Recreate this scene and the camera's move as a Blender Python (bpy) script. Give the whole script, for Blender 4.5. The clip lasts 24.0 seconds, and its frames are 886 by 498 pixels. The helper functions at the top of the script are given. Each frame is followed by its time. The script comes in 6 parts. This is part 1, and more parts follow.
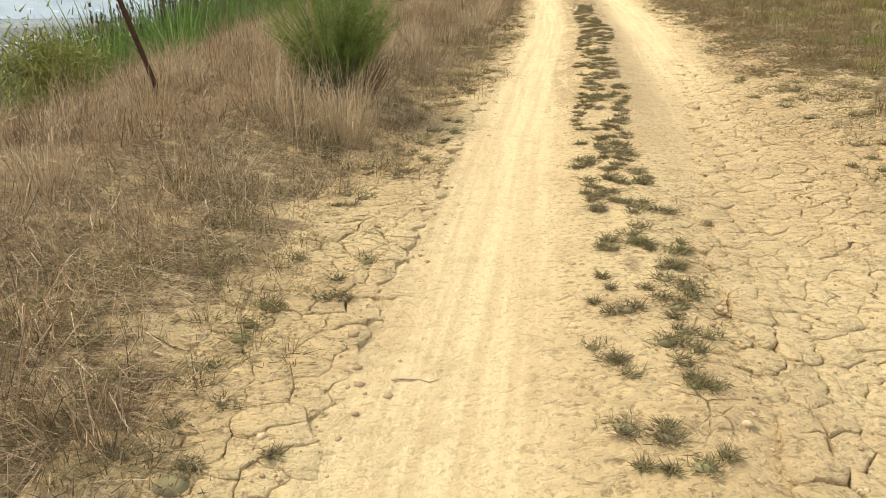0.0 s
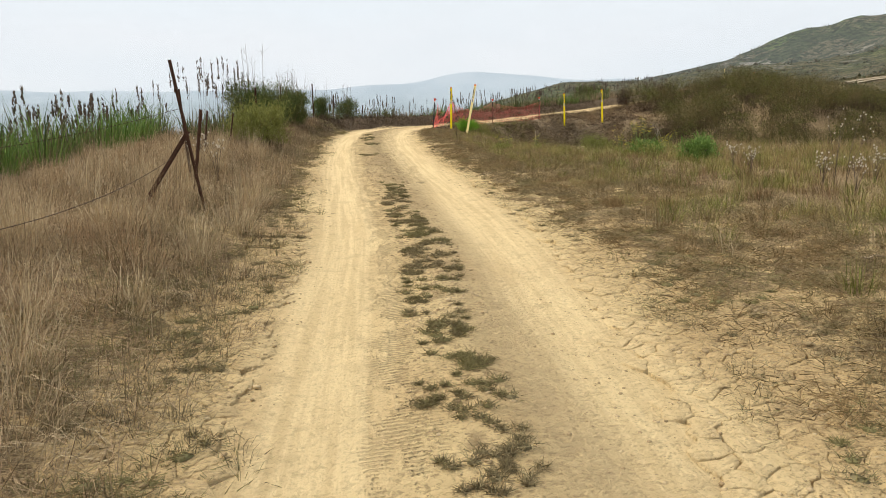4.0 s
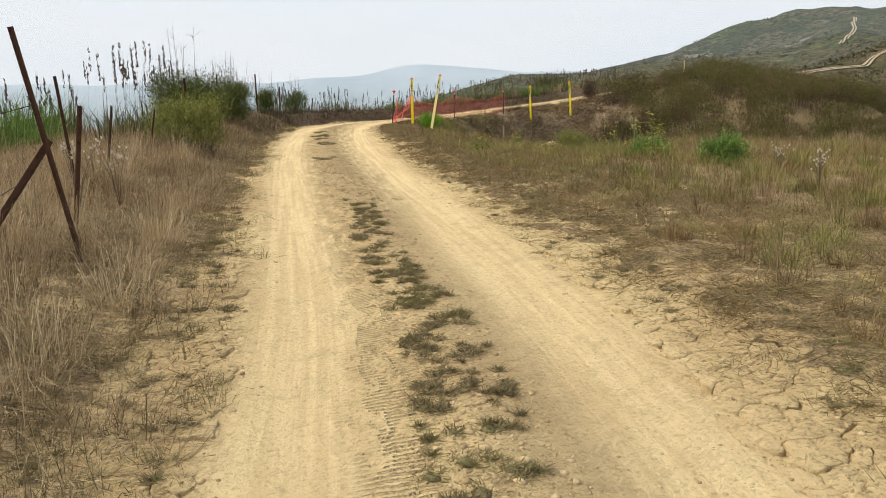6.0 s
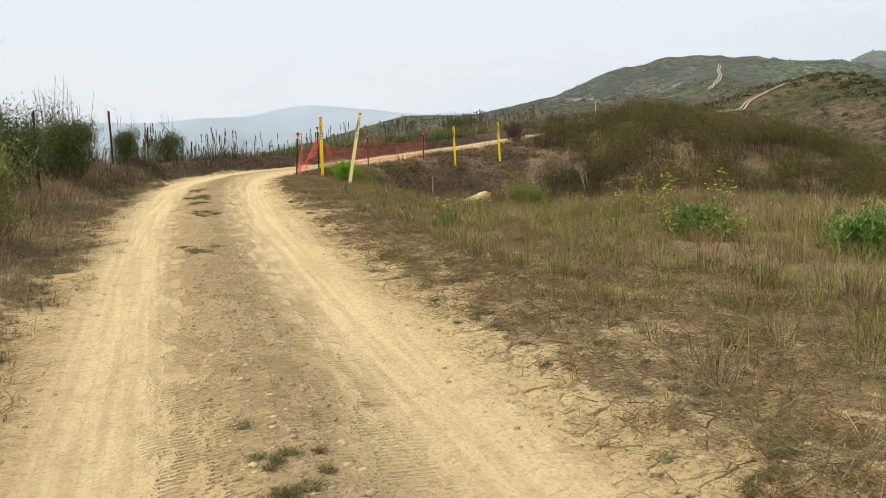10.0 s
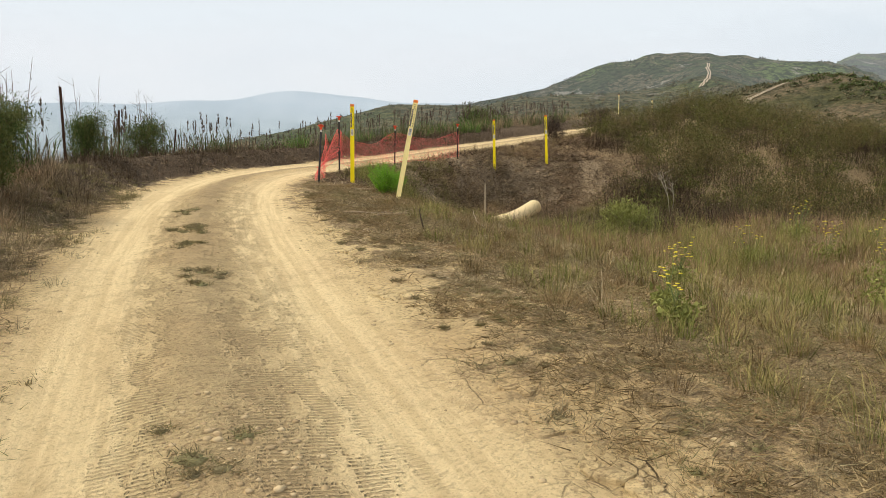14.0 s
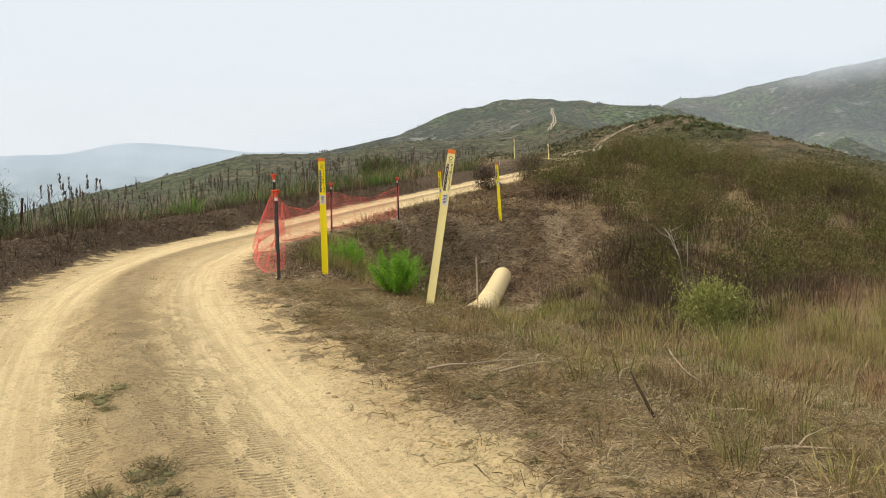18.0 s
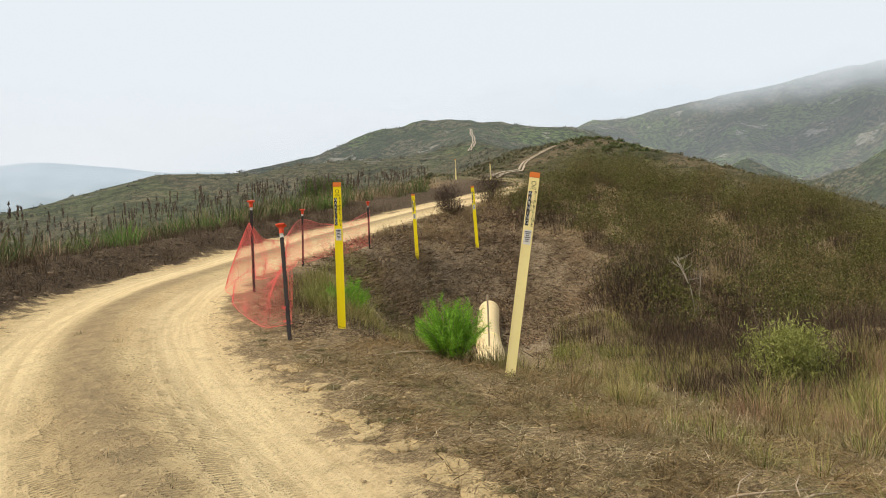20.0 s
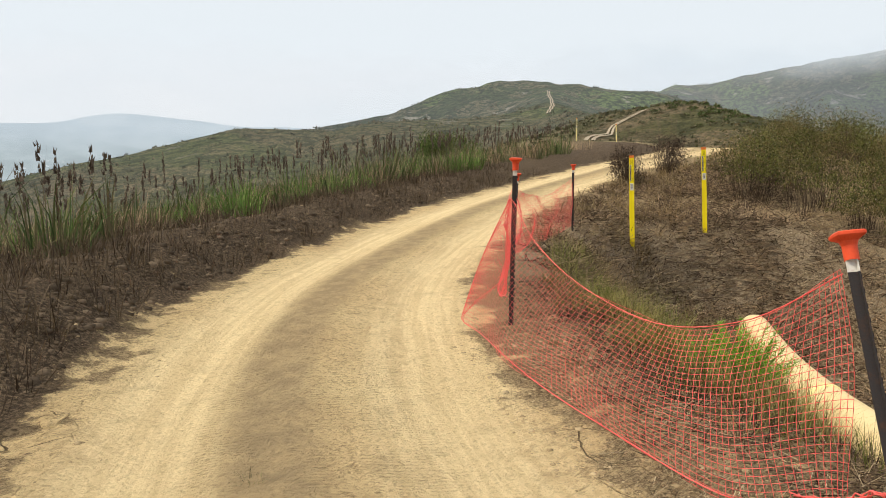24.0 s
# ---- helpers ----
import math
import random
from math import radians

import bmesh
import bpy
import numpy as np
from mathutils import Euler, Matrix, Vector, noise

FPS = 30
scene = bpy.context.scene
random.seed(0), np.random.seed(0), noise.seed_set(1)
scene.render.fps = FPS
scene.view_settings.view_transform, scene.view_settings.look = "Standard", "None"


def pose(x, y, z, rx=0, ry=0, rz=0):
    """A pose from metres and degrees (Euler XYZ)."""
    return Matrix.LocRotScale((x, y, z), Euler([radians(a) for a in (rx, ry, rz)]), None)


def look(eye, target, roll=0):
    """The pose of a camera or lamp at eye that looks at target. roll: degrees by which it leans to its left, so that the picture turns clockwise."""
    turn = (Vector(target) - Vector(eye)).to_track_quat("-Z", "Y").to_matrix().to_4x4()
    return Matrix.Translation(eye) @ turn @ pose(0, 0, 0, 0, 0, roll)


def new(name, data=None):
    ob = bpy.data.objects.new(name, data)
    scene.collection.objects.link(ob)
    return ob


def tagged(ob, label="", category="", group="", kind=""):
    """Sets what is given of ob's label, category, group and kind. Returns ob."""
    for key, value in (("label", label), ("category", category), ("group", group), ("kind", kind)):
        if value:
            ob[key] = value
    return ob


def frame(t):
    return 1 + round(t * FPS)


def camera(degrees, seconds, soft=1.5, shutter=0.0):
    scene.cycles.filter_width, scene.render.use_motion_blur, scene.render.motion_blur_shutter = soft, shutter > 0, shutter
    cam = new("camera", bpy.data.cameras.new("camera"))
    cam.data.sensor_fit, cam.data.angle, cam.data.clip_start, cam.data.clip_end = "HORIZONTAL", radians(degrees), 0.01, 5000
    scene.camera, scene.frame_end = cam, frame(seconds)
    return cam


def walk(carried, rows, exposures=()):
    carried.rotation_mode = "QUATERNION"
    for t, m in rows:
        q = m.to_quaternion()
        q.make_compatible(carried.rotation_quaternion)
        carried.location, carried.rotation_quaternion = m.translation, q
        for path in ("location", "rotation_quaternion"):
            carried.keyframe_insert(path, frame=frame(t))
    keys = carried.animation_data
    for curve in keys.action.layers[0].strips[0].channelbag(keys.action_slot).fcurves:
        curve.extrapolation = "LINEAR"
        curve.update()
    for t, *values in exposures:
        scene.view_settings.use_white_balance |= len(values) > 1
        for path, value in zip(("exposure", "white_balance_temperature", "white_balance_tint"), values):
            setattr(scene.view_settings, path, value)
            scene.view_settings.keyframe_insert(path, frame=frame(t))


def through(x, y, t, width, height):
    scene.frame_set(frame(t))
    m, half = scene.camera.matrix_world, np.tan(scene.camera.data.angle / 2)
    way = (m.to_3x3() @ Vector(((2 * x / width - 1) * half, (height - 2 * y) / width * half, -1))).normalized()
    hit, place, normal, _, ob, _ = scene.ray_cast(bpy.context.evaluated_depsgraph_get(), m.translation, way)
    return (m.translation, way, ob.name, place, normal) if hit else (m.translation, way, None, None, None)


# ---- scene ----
cam = camera(62.3, 24.0, soft=0.85)
METRES, EYE, TILT, LEAN, TURN = 36.0, 1.55, -19.5, 0.5, 0.0
ROWS = [
    (0.0, 0.0, 0.0, 0.0, 0.0, 0.0, -0.0),
    (0.5, 0.0041, 0.0189, 0.0083, -9.12, 1.95, 3.83),
    (1.0, 0.0089, 0.0383, 0.0165, -9.84, 4.4, 4.61),
    (1.5, 0.0102, 0.0578, 0.0239, -11.02, 5.51, 4.41),
    (2.0, 0.0139, 0.0771, 0.0313, -12.55, 6.11, 4.87),
    (2.5, 0.0146, 0.0969, 0.0397, -13.81, 7.33, 5.15),
    (3.0, 0.0196, 0.1165, 0.0499, -14.49, 8.99, 5.3),
    (3.5, 0.022, 0.1358, 0.0595, -14.42, 10.21, 5.38),
    (5.5, 0.0315, 0.2123, 0.0899, -14.77, 9.46, 6.59),
    (6.0, 0.0346, 0.2325, 0.0991, -17.99, 9.23, 7.03),
    (6.5, 0.0426, 0.2519, 0.1092, -24.38, 9.83, 8.68),
    (7.0, 0.0471, 0.2708, 0.1169, -27.55, 9.29, 10.52),
    (7.5, 0.0543, 0.2898, 0.1239, -25.78, 9.41, 9.99),
    (8.0, 0.0577, 0.309, 0.132, -23.03, 9.96, 8.59),
    (8.5, 0.0609, 0.329, 0.1394, -20.45, 10.21, 7.8),
    (9.0, 0.0608, 0.3488, 0.1476, -20.18, 10.53, 7.82),
    (9.5, 0.0638, 0.3662, 0.155, -22.27, 10.82, 8.71),
    (10.0, 0.0685, 0.3842, 0.1635, -25.98, 11.15, 9.88),
    (10.5, 0.0718, 0.4008, 0.1703, -27.2, 11.16, 9.72),
    (11.0, 0.0759, 0.42, 0.1781, -25.52, 11.19, 8.27),
    (11.5, 0.0759, 0.4379, 0.1859, -22.99, 11.03, 6.92),
    (13.5, 0.0883, 0.5128, 0.2194, -24.31, 9.95, 7.24),
    (14.0, 0.0922, 0.5328, 0.228, -27.69, 10.11, 8.7),
    (14.5, 0.0946, 0.553, 0.2375, -31.75, 10.6, 10.58),
    (15.0, 0.0979, 0.5716, 0.2456, -35.54, 11.43, 12.49),
    (15.5, 0.1036, 0.5886, 0.2553, -38.42, 12.38, 13.9),
    (16.0, 0.1047, 0.605, 0.263, -39.52, 12.76, 14.34),
    (16.5, 0.1068, 0.6236, 0.2709, -39.05, 12.73, 13.96),
    (17.0, 0.1052, 0.6417, 0.2781, -37.64, 12.32, 13.45),
    (17.5, 0.1061, 0.6619, 0.2855, -37.11, 11.86, 13.34),
    (18.0, 0.1069, 0.6813, 0.2936, -37.97, 11.65, 13.9),
    (18.5, 0.1108, 0.6987, 0.3009, -39.78, 11.45, 14.74),
    (20.5, 0.1166, 0.7645, 0.3314, -45.95, 11.64, 16.29),
    (21.0, 0.1224, 0.7827, 0.3392, -48.27, 11.55, 16.87),
    (21.5, 0.1277, 0.8031, 0.3474, -50.71, 11.61, 17.64),
    (22.0, 0.1384, 0.8198, 0.3555, -53.43, 11.91, 18.86),
    (22.5, 0.1448, 0.8372, 0.3628, -54.94, 13.37, 19.52),
    (23.0, 0.1518, 0.8584, 0.3694, -48.21, 12.06, 17.59),
    (23.5, 0.1558, 0.8811, 0.3774, -42.87, 10.59, 15.18),
    (24.0, 0.162, 0.9013, 0.3839, -39.28, 9.85, 12.54),
]
walk(cam, [(t, pose(0, 0, EYE, TILT, LEAN, TURN) @ pose(METRES * x, METRES * y, METRES * z, 90 + pitch, roll, yaw)) for t, x, y, z, yaw, pitch, roll in ROWS],
     [(0.0, 0.5), (1.0, 0.40), (3.0, 0.2), (7.0, 0.1), (24.0, 0.1)])

# ---- light: a bright overcast sky with a veiled sun ----
world = bpy.data.worlds.new("overcast_sky")
scene.world = world
world.use_nodes = True
wn, wl = world.node_tree.nodes, world.node_tree.links
wn.clear()
SUN_UP, SUN_TURN = 52.0, 300.0


def wnode(kind, **values):
    n = wn.new(kind)
    for k, v in values.items():
        n.inputs[k].default_value = v
    return n


sky = wnode("ShaderNodeTexSky")
sky.sky_type, sky.sun_disc = "NISHITA", False
sky.sun_elevation, sky.sun_rotation = radians(SUN_UP), radians(SUN_TURN)
sky_bg = wnode("ShaderNodeBackground", Strength=0.1)
wl.new(sky.outputs[0], sky_bg.inputs["Color"])
w_co = wnode("ShaderNodeTexCoord")
w_map = wnode("ShaderNodeMapping", Scale=(1.0, 1.0, 3.2))
wl.new(w_co.outputs["Generated"], w_map.inputs["Vector"])
w_noise = wnode("ShaderNodeTexNoise", Scale=1.5, Detail=4.0, Roughness=0.45)
wl.new(w_map.outputs[0], w_noise.inputs["Vector"])
w_ramp = wnode("ShaderNodeValToRGB")
w_ramp.color_ramp.elements[0].position, w_ramp.color_ramp.elements[0].color = 0.36, (0.74, 0.82, 0.89, 1)
w_ramp.color_ramp.elements[1].position, w_ramp.color_ramp.elements[1].color = 0.66, (0.915, 0.93, 0.96, 1)
wl.new(w_noise.outputs[0], w_ramp.inputs[0])
cloud_bg = wnode("ShaderNodeBackground", Strength=0.885)
wl.new(w_ramp.outputs[0], cloud_bg.inputs["Color"])
w_mix = wnode("ShaderNodeMixShader", Fac=0.93)
wl.new(sky_bg.outputs[0], w_mix.inputs[1])
wl.new(cloud_bg.outputs[0], w_mix.inputs[2])
w_out = wnode("ShaderNodeOutputWorld")
wl.new(w_mix.outputs[0], w_out.inputs["Surface"])

sun = new("sun", bpy.data.lights.new("sun", "SUN"))
sun.data.energy, sun.data.angle, sun.data.color = 3.2, radians(14), (1.0, 0.91, 0.75)
sun_az = radians(SUN_TURN)
sun_way = Vector((math.sin(sun_az) * math.cos(radians(SUN_UP)), math.cos(sun_az) * math.cos(radians(SUN_UP)), math.sin(radians(SUN_UP))))
sun.matrix_world = look(sun_way * 60, (0, 0, 0))

# ---- materials ----
class Mat:
    """A node material with short ways to add and join nodes."""

    def __init__(self, name, rough=0.9):
        self.m = bpy.data.materials.new(name)
        self.m.use_nodes = True
        self.n, self.l = self.m.node_tree.nodes, self.m.node_tree.links
        self.bsdf = self.n["Principled BSDF"]
        self.bsdf.inputs["Roughness"].default_value = rough
        self.bsdf.inputs["Specular IOR Level"].default_value = 0.2 if rough < 0.6 else 0.06
        self.out = self.n["Material Output"]

    def put(self, sock, v):
        if isinstance(v, (int, float)):
            sock.default_value = v
        elif isinstance(v, tuple):
            sock.default_value = (*v, 1) if sock.type == "RGBA" and len(v) == 3 else v
        else:
            self.l.new(v, sock)

    def node(self, kind, out=0, **ins):
        n = self.n.new(kind)
        for k, v in ins.items():
            self.put(n.inputs[int(k[1:]) if k[0] == "_" and k[1:].isdigit() else k.replace("_", " ")], v)
        return n.outputs[out]

    def attr(self, name, out="Fac"):
        n = self.n.new("ShaderNodeAttribute")
        n.attribute_name = name
        return n.outputs[out]

    def pos(self, scale=(1, 1, 1)):
        g = self.n.new("ShaderNodeNewGeometry").outputs["Position"]
        return self.node("ShaderNodeMapping", Vector=g, Scale=scale) if scale != (1, 1, 1) else g

    def noise(self, vec, scale, detail=4.0, rough=0.55, dist=0.0):
        return self.node("ShaderNodeTexNoise", Vector=vec, Scale=scale, Detail=detail, Roughness=rough, Distortion=dist)

    def math(self, op, a, b=0.0, clamp=False):
        n = self.n.new("ShaderNodeMath")
        n.operation, n.use_clamp = op, clamp
        self.put(n.inputs[0], a), self.put(n.inputs[1], b)
        return n.outputs[0]

    def mix(self, f, a, b, blend="MIX"):
        n = self.n.new("ShaderNodeMix")
        n.data_type, n.blend_type = "RGBA", blend
        self.put(n.inputs[0], f), self.put(n.inputs[6], a), self.put(n.inputs[7], b)
        return n.outputs[2]

    def step(self, v, lo, hi, a=0.0, b=1.0):
        n = self.n.new("ShaderNodeMapRange")
        n.interpolation_type = "SMOOTHSTEP"
        for i, x in enumerate((v, lo, hi, a, b)):
            self.put(n.inputs[i], x)
        return n.outputs[0]

    def bump(self, height, strength=0.5, dist=0.02, normal=None):
        n = self.n.new("ShaderNodeBump")
        n.inputs["Strength"].default_value, n.inputs["Distance"].default_value = strength, dist
        self.l.new(height, n.inputs["Height"])
        if normal is not None:
            self.l.new(normal, n.inputs["Normal"])
        return n.outputs[0]

    def done(self, color=None, normal=None, rough=None):
        for key, v in (("Base Color", color), ("Normal", normal), ("Roughness", rough)):
            if v is not None:
                self.put(self.bsdf.inputs[key], v)
        return self.m


def ground_material(hills=False):
    """Pale clay with drying cracks, tyre marks on the tracks, litter and dark soil off the road, scrub cover far off."""
    m = Mat("hill_scrub_ground" if hills else "dirt_ground", 0.95)
    p = m.pos()
    road, litter, grass, fill, berm = m.attr("road"), m.attr("litter"), m.attr("scrub"), m.attr("track"), m.attr("berm")
    n_big, n_mid, n_fine = m.noise(p, 0.55, 5), m.noise(p, 4.5, 6, 0.62), m.noise(p, 34.0, 5, 0.68)
    n_grain = m.noise(p, 190.0, 3, 0.7)
    clay = m.mix(m.step(n_big, 0.38, 0.62), (0.74, 0.565, 0.30), (0.66, 0.48, 0.25))
    clay = m.mix(m.step(n_mid, 0.50, 0.70, 0.0, 0.6), clay, (0.50, 0.355, 0.19))
    clay = m.mix(m.step(n_fine, 0.34, 0.50, 0.8, 0.0), clay, (0.30, 0.205, 0.105))
    # Dark dashes: shade under crust flake lips, put into the clay's colour.
    n_crust = m.noise(m.pos((1.0, 1.7, 1.0)), 11.0, 6, 0.66, 0.6)
    clay = m.mix(m.step(n_crust, 0.33, 0.44, 0.75, 0.0), clay, (0.27, 0.185, 0.098))
    # loose pale dust in the wheel tracks
    uv = m.attr("lane", "Vector")
    streak = m.noise(m.node("ShaderNodeMapping", Vector=uv, Scale=(11.0, 0.35, 1.0)), 1.0, 5, 0.65)
    dust = m.mix(m.step(streak, 0.40, 0.60), (0.66, 0.50, 0.275), (0.80, 0.63, 0.36))
    dust = m.mix(m.step(n_mid, 0.52, 0.70, 0.0, 0.45), dust, (0.52, 0.39, 0.21))
    dust = m.mix(m.step(n_fine, 0.36, 0.50, 0.28, 0.0), dust, (0.40, 0.29, 0.155))
    # The flake-lip shade again, painted fainter into the dust.
    dust = m.mix(m.step(n_crust, 0.33, 0.42, 0.3, 0.0), dust, (0.40, 0.29, 0.155))
    clay = m.mix(m.math("MULTIPLY", fill, 0.85), clay, dust)
    clay = m.mix(m.math("MULTIPLY", m.attr("dull"), m.step(n_mid, 0.64, 0.40, 0.55, 1.0)), clay, (0.365, 0.268, 0.150))
    tread0 = m.n.new("ShaderNodeTexWave")
    tread0.bands_direction = "Y"
    for k, v in (("Vector", uv), ("Scale", 8.5), ("Distortion", 2.6), ("Detail", 2.0), ("Detail Scale", 3.0)):
        m.put(tread0.inputs[k], v)
    ribs = m.math("MULTIPLY", m.step(tread0.outputs["Fac"], 0.55, 0.25), m.math("MULTIPLY", m.attr("tread"), m.step(m.noise(m.node("ShaderNodeMapping", Vector=uv, Scale=(7.0, 2.4, 1.0)), 1.0, 4, 0.65), 0.46, 0.54)))
    clay = m.mix(m.math("MULTIPLY", ribs, 0.5), clay, (0.34, 0.245, 0.13))
    # drying cracks: two sizes of plates, bent by noise
    warp = m.mix(0.045, p, m.node("ShaderNodeTexNoise", 1, Vector=p, Scale=8.0, Detail=4.0), "ADD")
    warp = m.mix(0.35, warp, m.node("ShaderNodeTexNoise", 1, Vector=p, Scale=1.3, Detail=2.0), "ADD")
    vor = m.n.new("ShaderNodeTexVoronoi")
    vor.feature = "DISTANCE_TO_EDGE"
    m.put(vor.inputs["Vector"], warp), m.put(vor.inputs["Scale"], 2.9)
    vor2 = m.n.new("ShaderNodeTexVoronoi")
    vor2.feature = "DISTANCE_TO_EDGE"
    m.put(vor2.inputs["Vector"], warp), m.put(vor2.inputs["Scale"], 8.5)
    where = m.math("MULTIPLY", m.step(m.noise(p, 0.9, 4, 0.6), 0.43, 0.56), m.math("SUBTRACT", 1.0, m.math("MULTIPLY", fill, 1.3), True))
    broken = m.step(m.noise(p, 3.4, 4, 0.6), 0.45, 0.55)
    crack = m.math("MULTIPLY", m.math("MULTIPLY", m.step(vor.outputs["Distance"], 0.006, 0.018, 0.92, 0.0), broken), where)
    crack2 = m.math("MULTIPLY", m.step(vor2.outputs["Distance"], 0.01, 0.05, 0.62, 0.0), m.math("MULTIPLY", where, m.step(n_mid, 0.46, 0.62)))
    cracks = m.math("MULTIPLY", m.math("MAXIMUM", crack, crack2), road)
    clay = m.mix(m.math("MULTIPLY", m.step(m.noise(p, 17.0, 3, 0.6), 0.50, 0.60, 0.0, 0.5), m.math("MULTIPLY", road, m.step(n_big, 0.40, 0.55))), clay, (0.48, 0.33, 0.175))
    clay = m.mix(cracks, clay, (0.10, 0.065, 0.036))
    # straw litter and dark soil
    straw = m.noise(m.pos((22.0, 70.0, 30.0)), 1.0, 6, 0.78, 1.6)
    soil = m.mix(m.step(straw, 0.40, 0.62), (0.145, 0.098, 0.055), (0.50, 0.37, 0.205))
    soil = m.mix(m.step(n_mid, 0.54, 0.68, 0.0, 0.6), soil, (0.46, 0.34, 0.185))
    soil = m.mix(m.step(n_fine, 0.36, 0.50, 0.7, 0.0), soil, (0.07, 0.047, 0.027))
    soil = m.mix(m.attr("mulch"), soil, m.mix(m.step(straw, 0.36, 0.62), (0.15, 0.108, 0.070), (0.46, 0.365, 0.25)))
    dark = m.mix(m.step(n_fine, 0.42, 0.66), (0.065, 0.047, 0.031), (0.21, 0.150, 0.096))
    soil = m.mix(berm, soil, dark)
    edge = m.step(m.math("ADD", litter, m.math("ADD", m.math("MULTIPLY", m.math("SUBTRACT", n_mid, 0.5), 1.9), m.math("MULTIPLY", m.math("SUBTRACT", n_fine, 0.5), 1.3))), 0.42, 0.72)
    col = m.mix(edge, clay, soil)
    # scrub cover
    s1, s2, s3 = m.noise(p, 0.035, 6, 0.62), m.noise(p, 0.16, 6, 0.7), m.noise(p, 0.009, 5, 0.6)
    green = m.mix(m.step(s1, 0.44, 0.56), (0.105, 0.130, 0.062), (0.235, 0.205, 0.125))
    green = m.mix(m.step(s3, 0.50, 0.57), green, (0.185, 0.250, 0.085))
    green = m.mix(m.attr("near_ridge"), green, m.mix(m.step(s1, 0.44, 0.56), (0.29, 0.215, 0.130), (0.155, 0.140, 0.066)))
    less = m.math("SUBTRACT", 1.0, m.math("MULTIPLY", m.attr("near_ridge"), 0.5))
    green = m.mix(m.math("MULTIPLY", less, m.step(s2, 0.48, 0.54, 0.0, 0.92)), green, (0.042, 0.054, 0.030))
    green = m.mix(m.math("MULTIPLY", less, m.step(m.noise(p, 0.45, 4, 0.7), 0.54, 0.60, 0.0, 0.8)), green, (0.045, 0.052, 0.028))
    green = m.mix(m.step(m.noise(p, 0.017, 6, 0.68), 0.61, 0.64, 0.0, m.math("SUBTRACT", 0.75, m.math("MULTIPLY", m.attr("near_ridge"), 0.8))), green, (0.48, 0.43, 0.36))
    s4 = m.noise(p, 1.1, 6, 0.75)
    green = m.mix(m.step(s4, 0.44, 0.60, 0.0, 0.65), green, (0.080, 0.086, 0.046))
    col = m.mix(grass, col, green)
    tread = m.math("SUBTRACT", 1.0, ribs)
    h = m.math("ADD", m.math("MULTIPLY", n_fine, 0.75), m.math("MULTIPLY", n_grain, 0.25))
    h = m.math("ADD", h, m.math("MULTIPLY", n_mid, 2.2))
    flake = m.n.new("ShaderNodeTexVoronoi")
    m.put(flake.inputs["Vector"], m.mix(0.05, warp, m.node("ShaderNodeTexNoise", 1, Vector=p, Scale=22.0, Detail=3.0), "ADD")), m.put(flake.inputs["Scale"], 9.5)
    lift = m.math("MULTIPLY", m.node("ShaderNodeSeparateColor", 0, Color=flake.outputs["Color"]), m.math("SUBTRACT", 1.0, fill, True))
    h = m.math("ADD", h, m.math("MULTIPLY", lift, m.math("MULTIPLY", road, 1.9)))
    h = m.math("ADD", h, m.math("MULTIPLY", n_crust, m.math("SUBTRACT", 2.0, m.math("MULTIPLY", fill, 1.5))))
    h = m.math("ADD", h, m.math("MULTIPLY", tread, 2.6))
    h = m.math("SUBTRACT", h, m.math("MULTIPLY", cracks, 1.8))
    nrm = m.bump(h, 1.0, 0.032)
    if hills:
        nrm = m.bump(m.math("ADD", s2, m.math("MULTIPLY", s1, 3.0)), 1.0, 9.0)
    return m.done(col, nrm)


def plain(name, color, dark=None, rough=0.6, scale=12.0, metal=0.0, bump=0.15, stretch=(1, 1, 1), each=0.0):
    """A surface of one colour with stains and grain in two sizes; each: how much it changes from thing to thing."""
    m = Mat(name, rough)
    p = m.node("ShaderNodeMapping", Vector=m.n.new("ShaderNodeTexCoord").outputs["Object"], Scale=stretch)
    a, b = m.noise(p, scale, 5, 0.6), m.noise(p, scale * 7, 4, 0.65)
    dark = dark or tuple(c * 0.6 for c in color)
    c = m.mix(m.step(a, 0.50, 0.76, 0.0, 0.7), color, dark)
    c = m.mix(m.step(b, 0.52, 0.8, 0.0, 0.5), c, dark)
    if each:
        r = m.n.new("ShaderNodeObjectInfo").outputs["Random"]
        c = m.mix(m.math("MULTIPLY", r, each), c, dark)
    m.bsdf.inputs["Metallic"].default_value = metal
    return m.done(c, m.bump(m.math("ADD", a, b), bump, 0.01), m.math("ADD", m.math("MULTIPLY", b, 0.2), rough - 0.1))


def leafy(name, low, high, tint=None, through=0.12, rough=0.65):
    """Blades and leaves: the colour changes from piece to piece, and some light comes through."""
    m = Mat(name, rough)
    r = m.n.new("ShaderNodeNewGeometry").outputs["Random Per Island"]
    patch = m.noise(m.pos(), 0.9, 4, 0.6)
    c = m.mix(m.math("POWER", r, 1.6), low, high)
    if tint:
        c = m.mix(m.step(m.math("ADD", patch, m.math("MULTIPLY", m.math("SUBTRACT", r, 0.5), 0.25)), 0.46, 0.60), c, tint)
    c = m.mix(m.step(m.noise(m.pos(), 30.0, 3), 0.4, 0.7, 0.0, 0.35), c, tuple(x * 0.6 for x in low))
    m.done(c)
    t = m.n.new("ShaderNodeBsdfTranslucent")
    m.put(t.inputs["Color"], c)
    s = m.node("ShaderNodeMixShader", Fac=through, _1=m.bsdf.outputs[0], _2=t.outputs[0])
    m.l.new(s, m.out.inputs["Surface"])
    return m.m


GROUND, HILLS = ground_material(), ground_material(True)

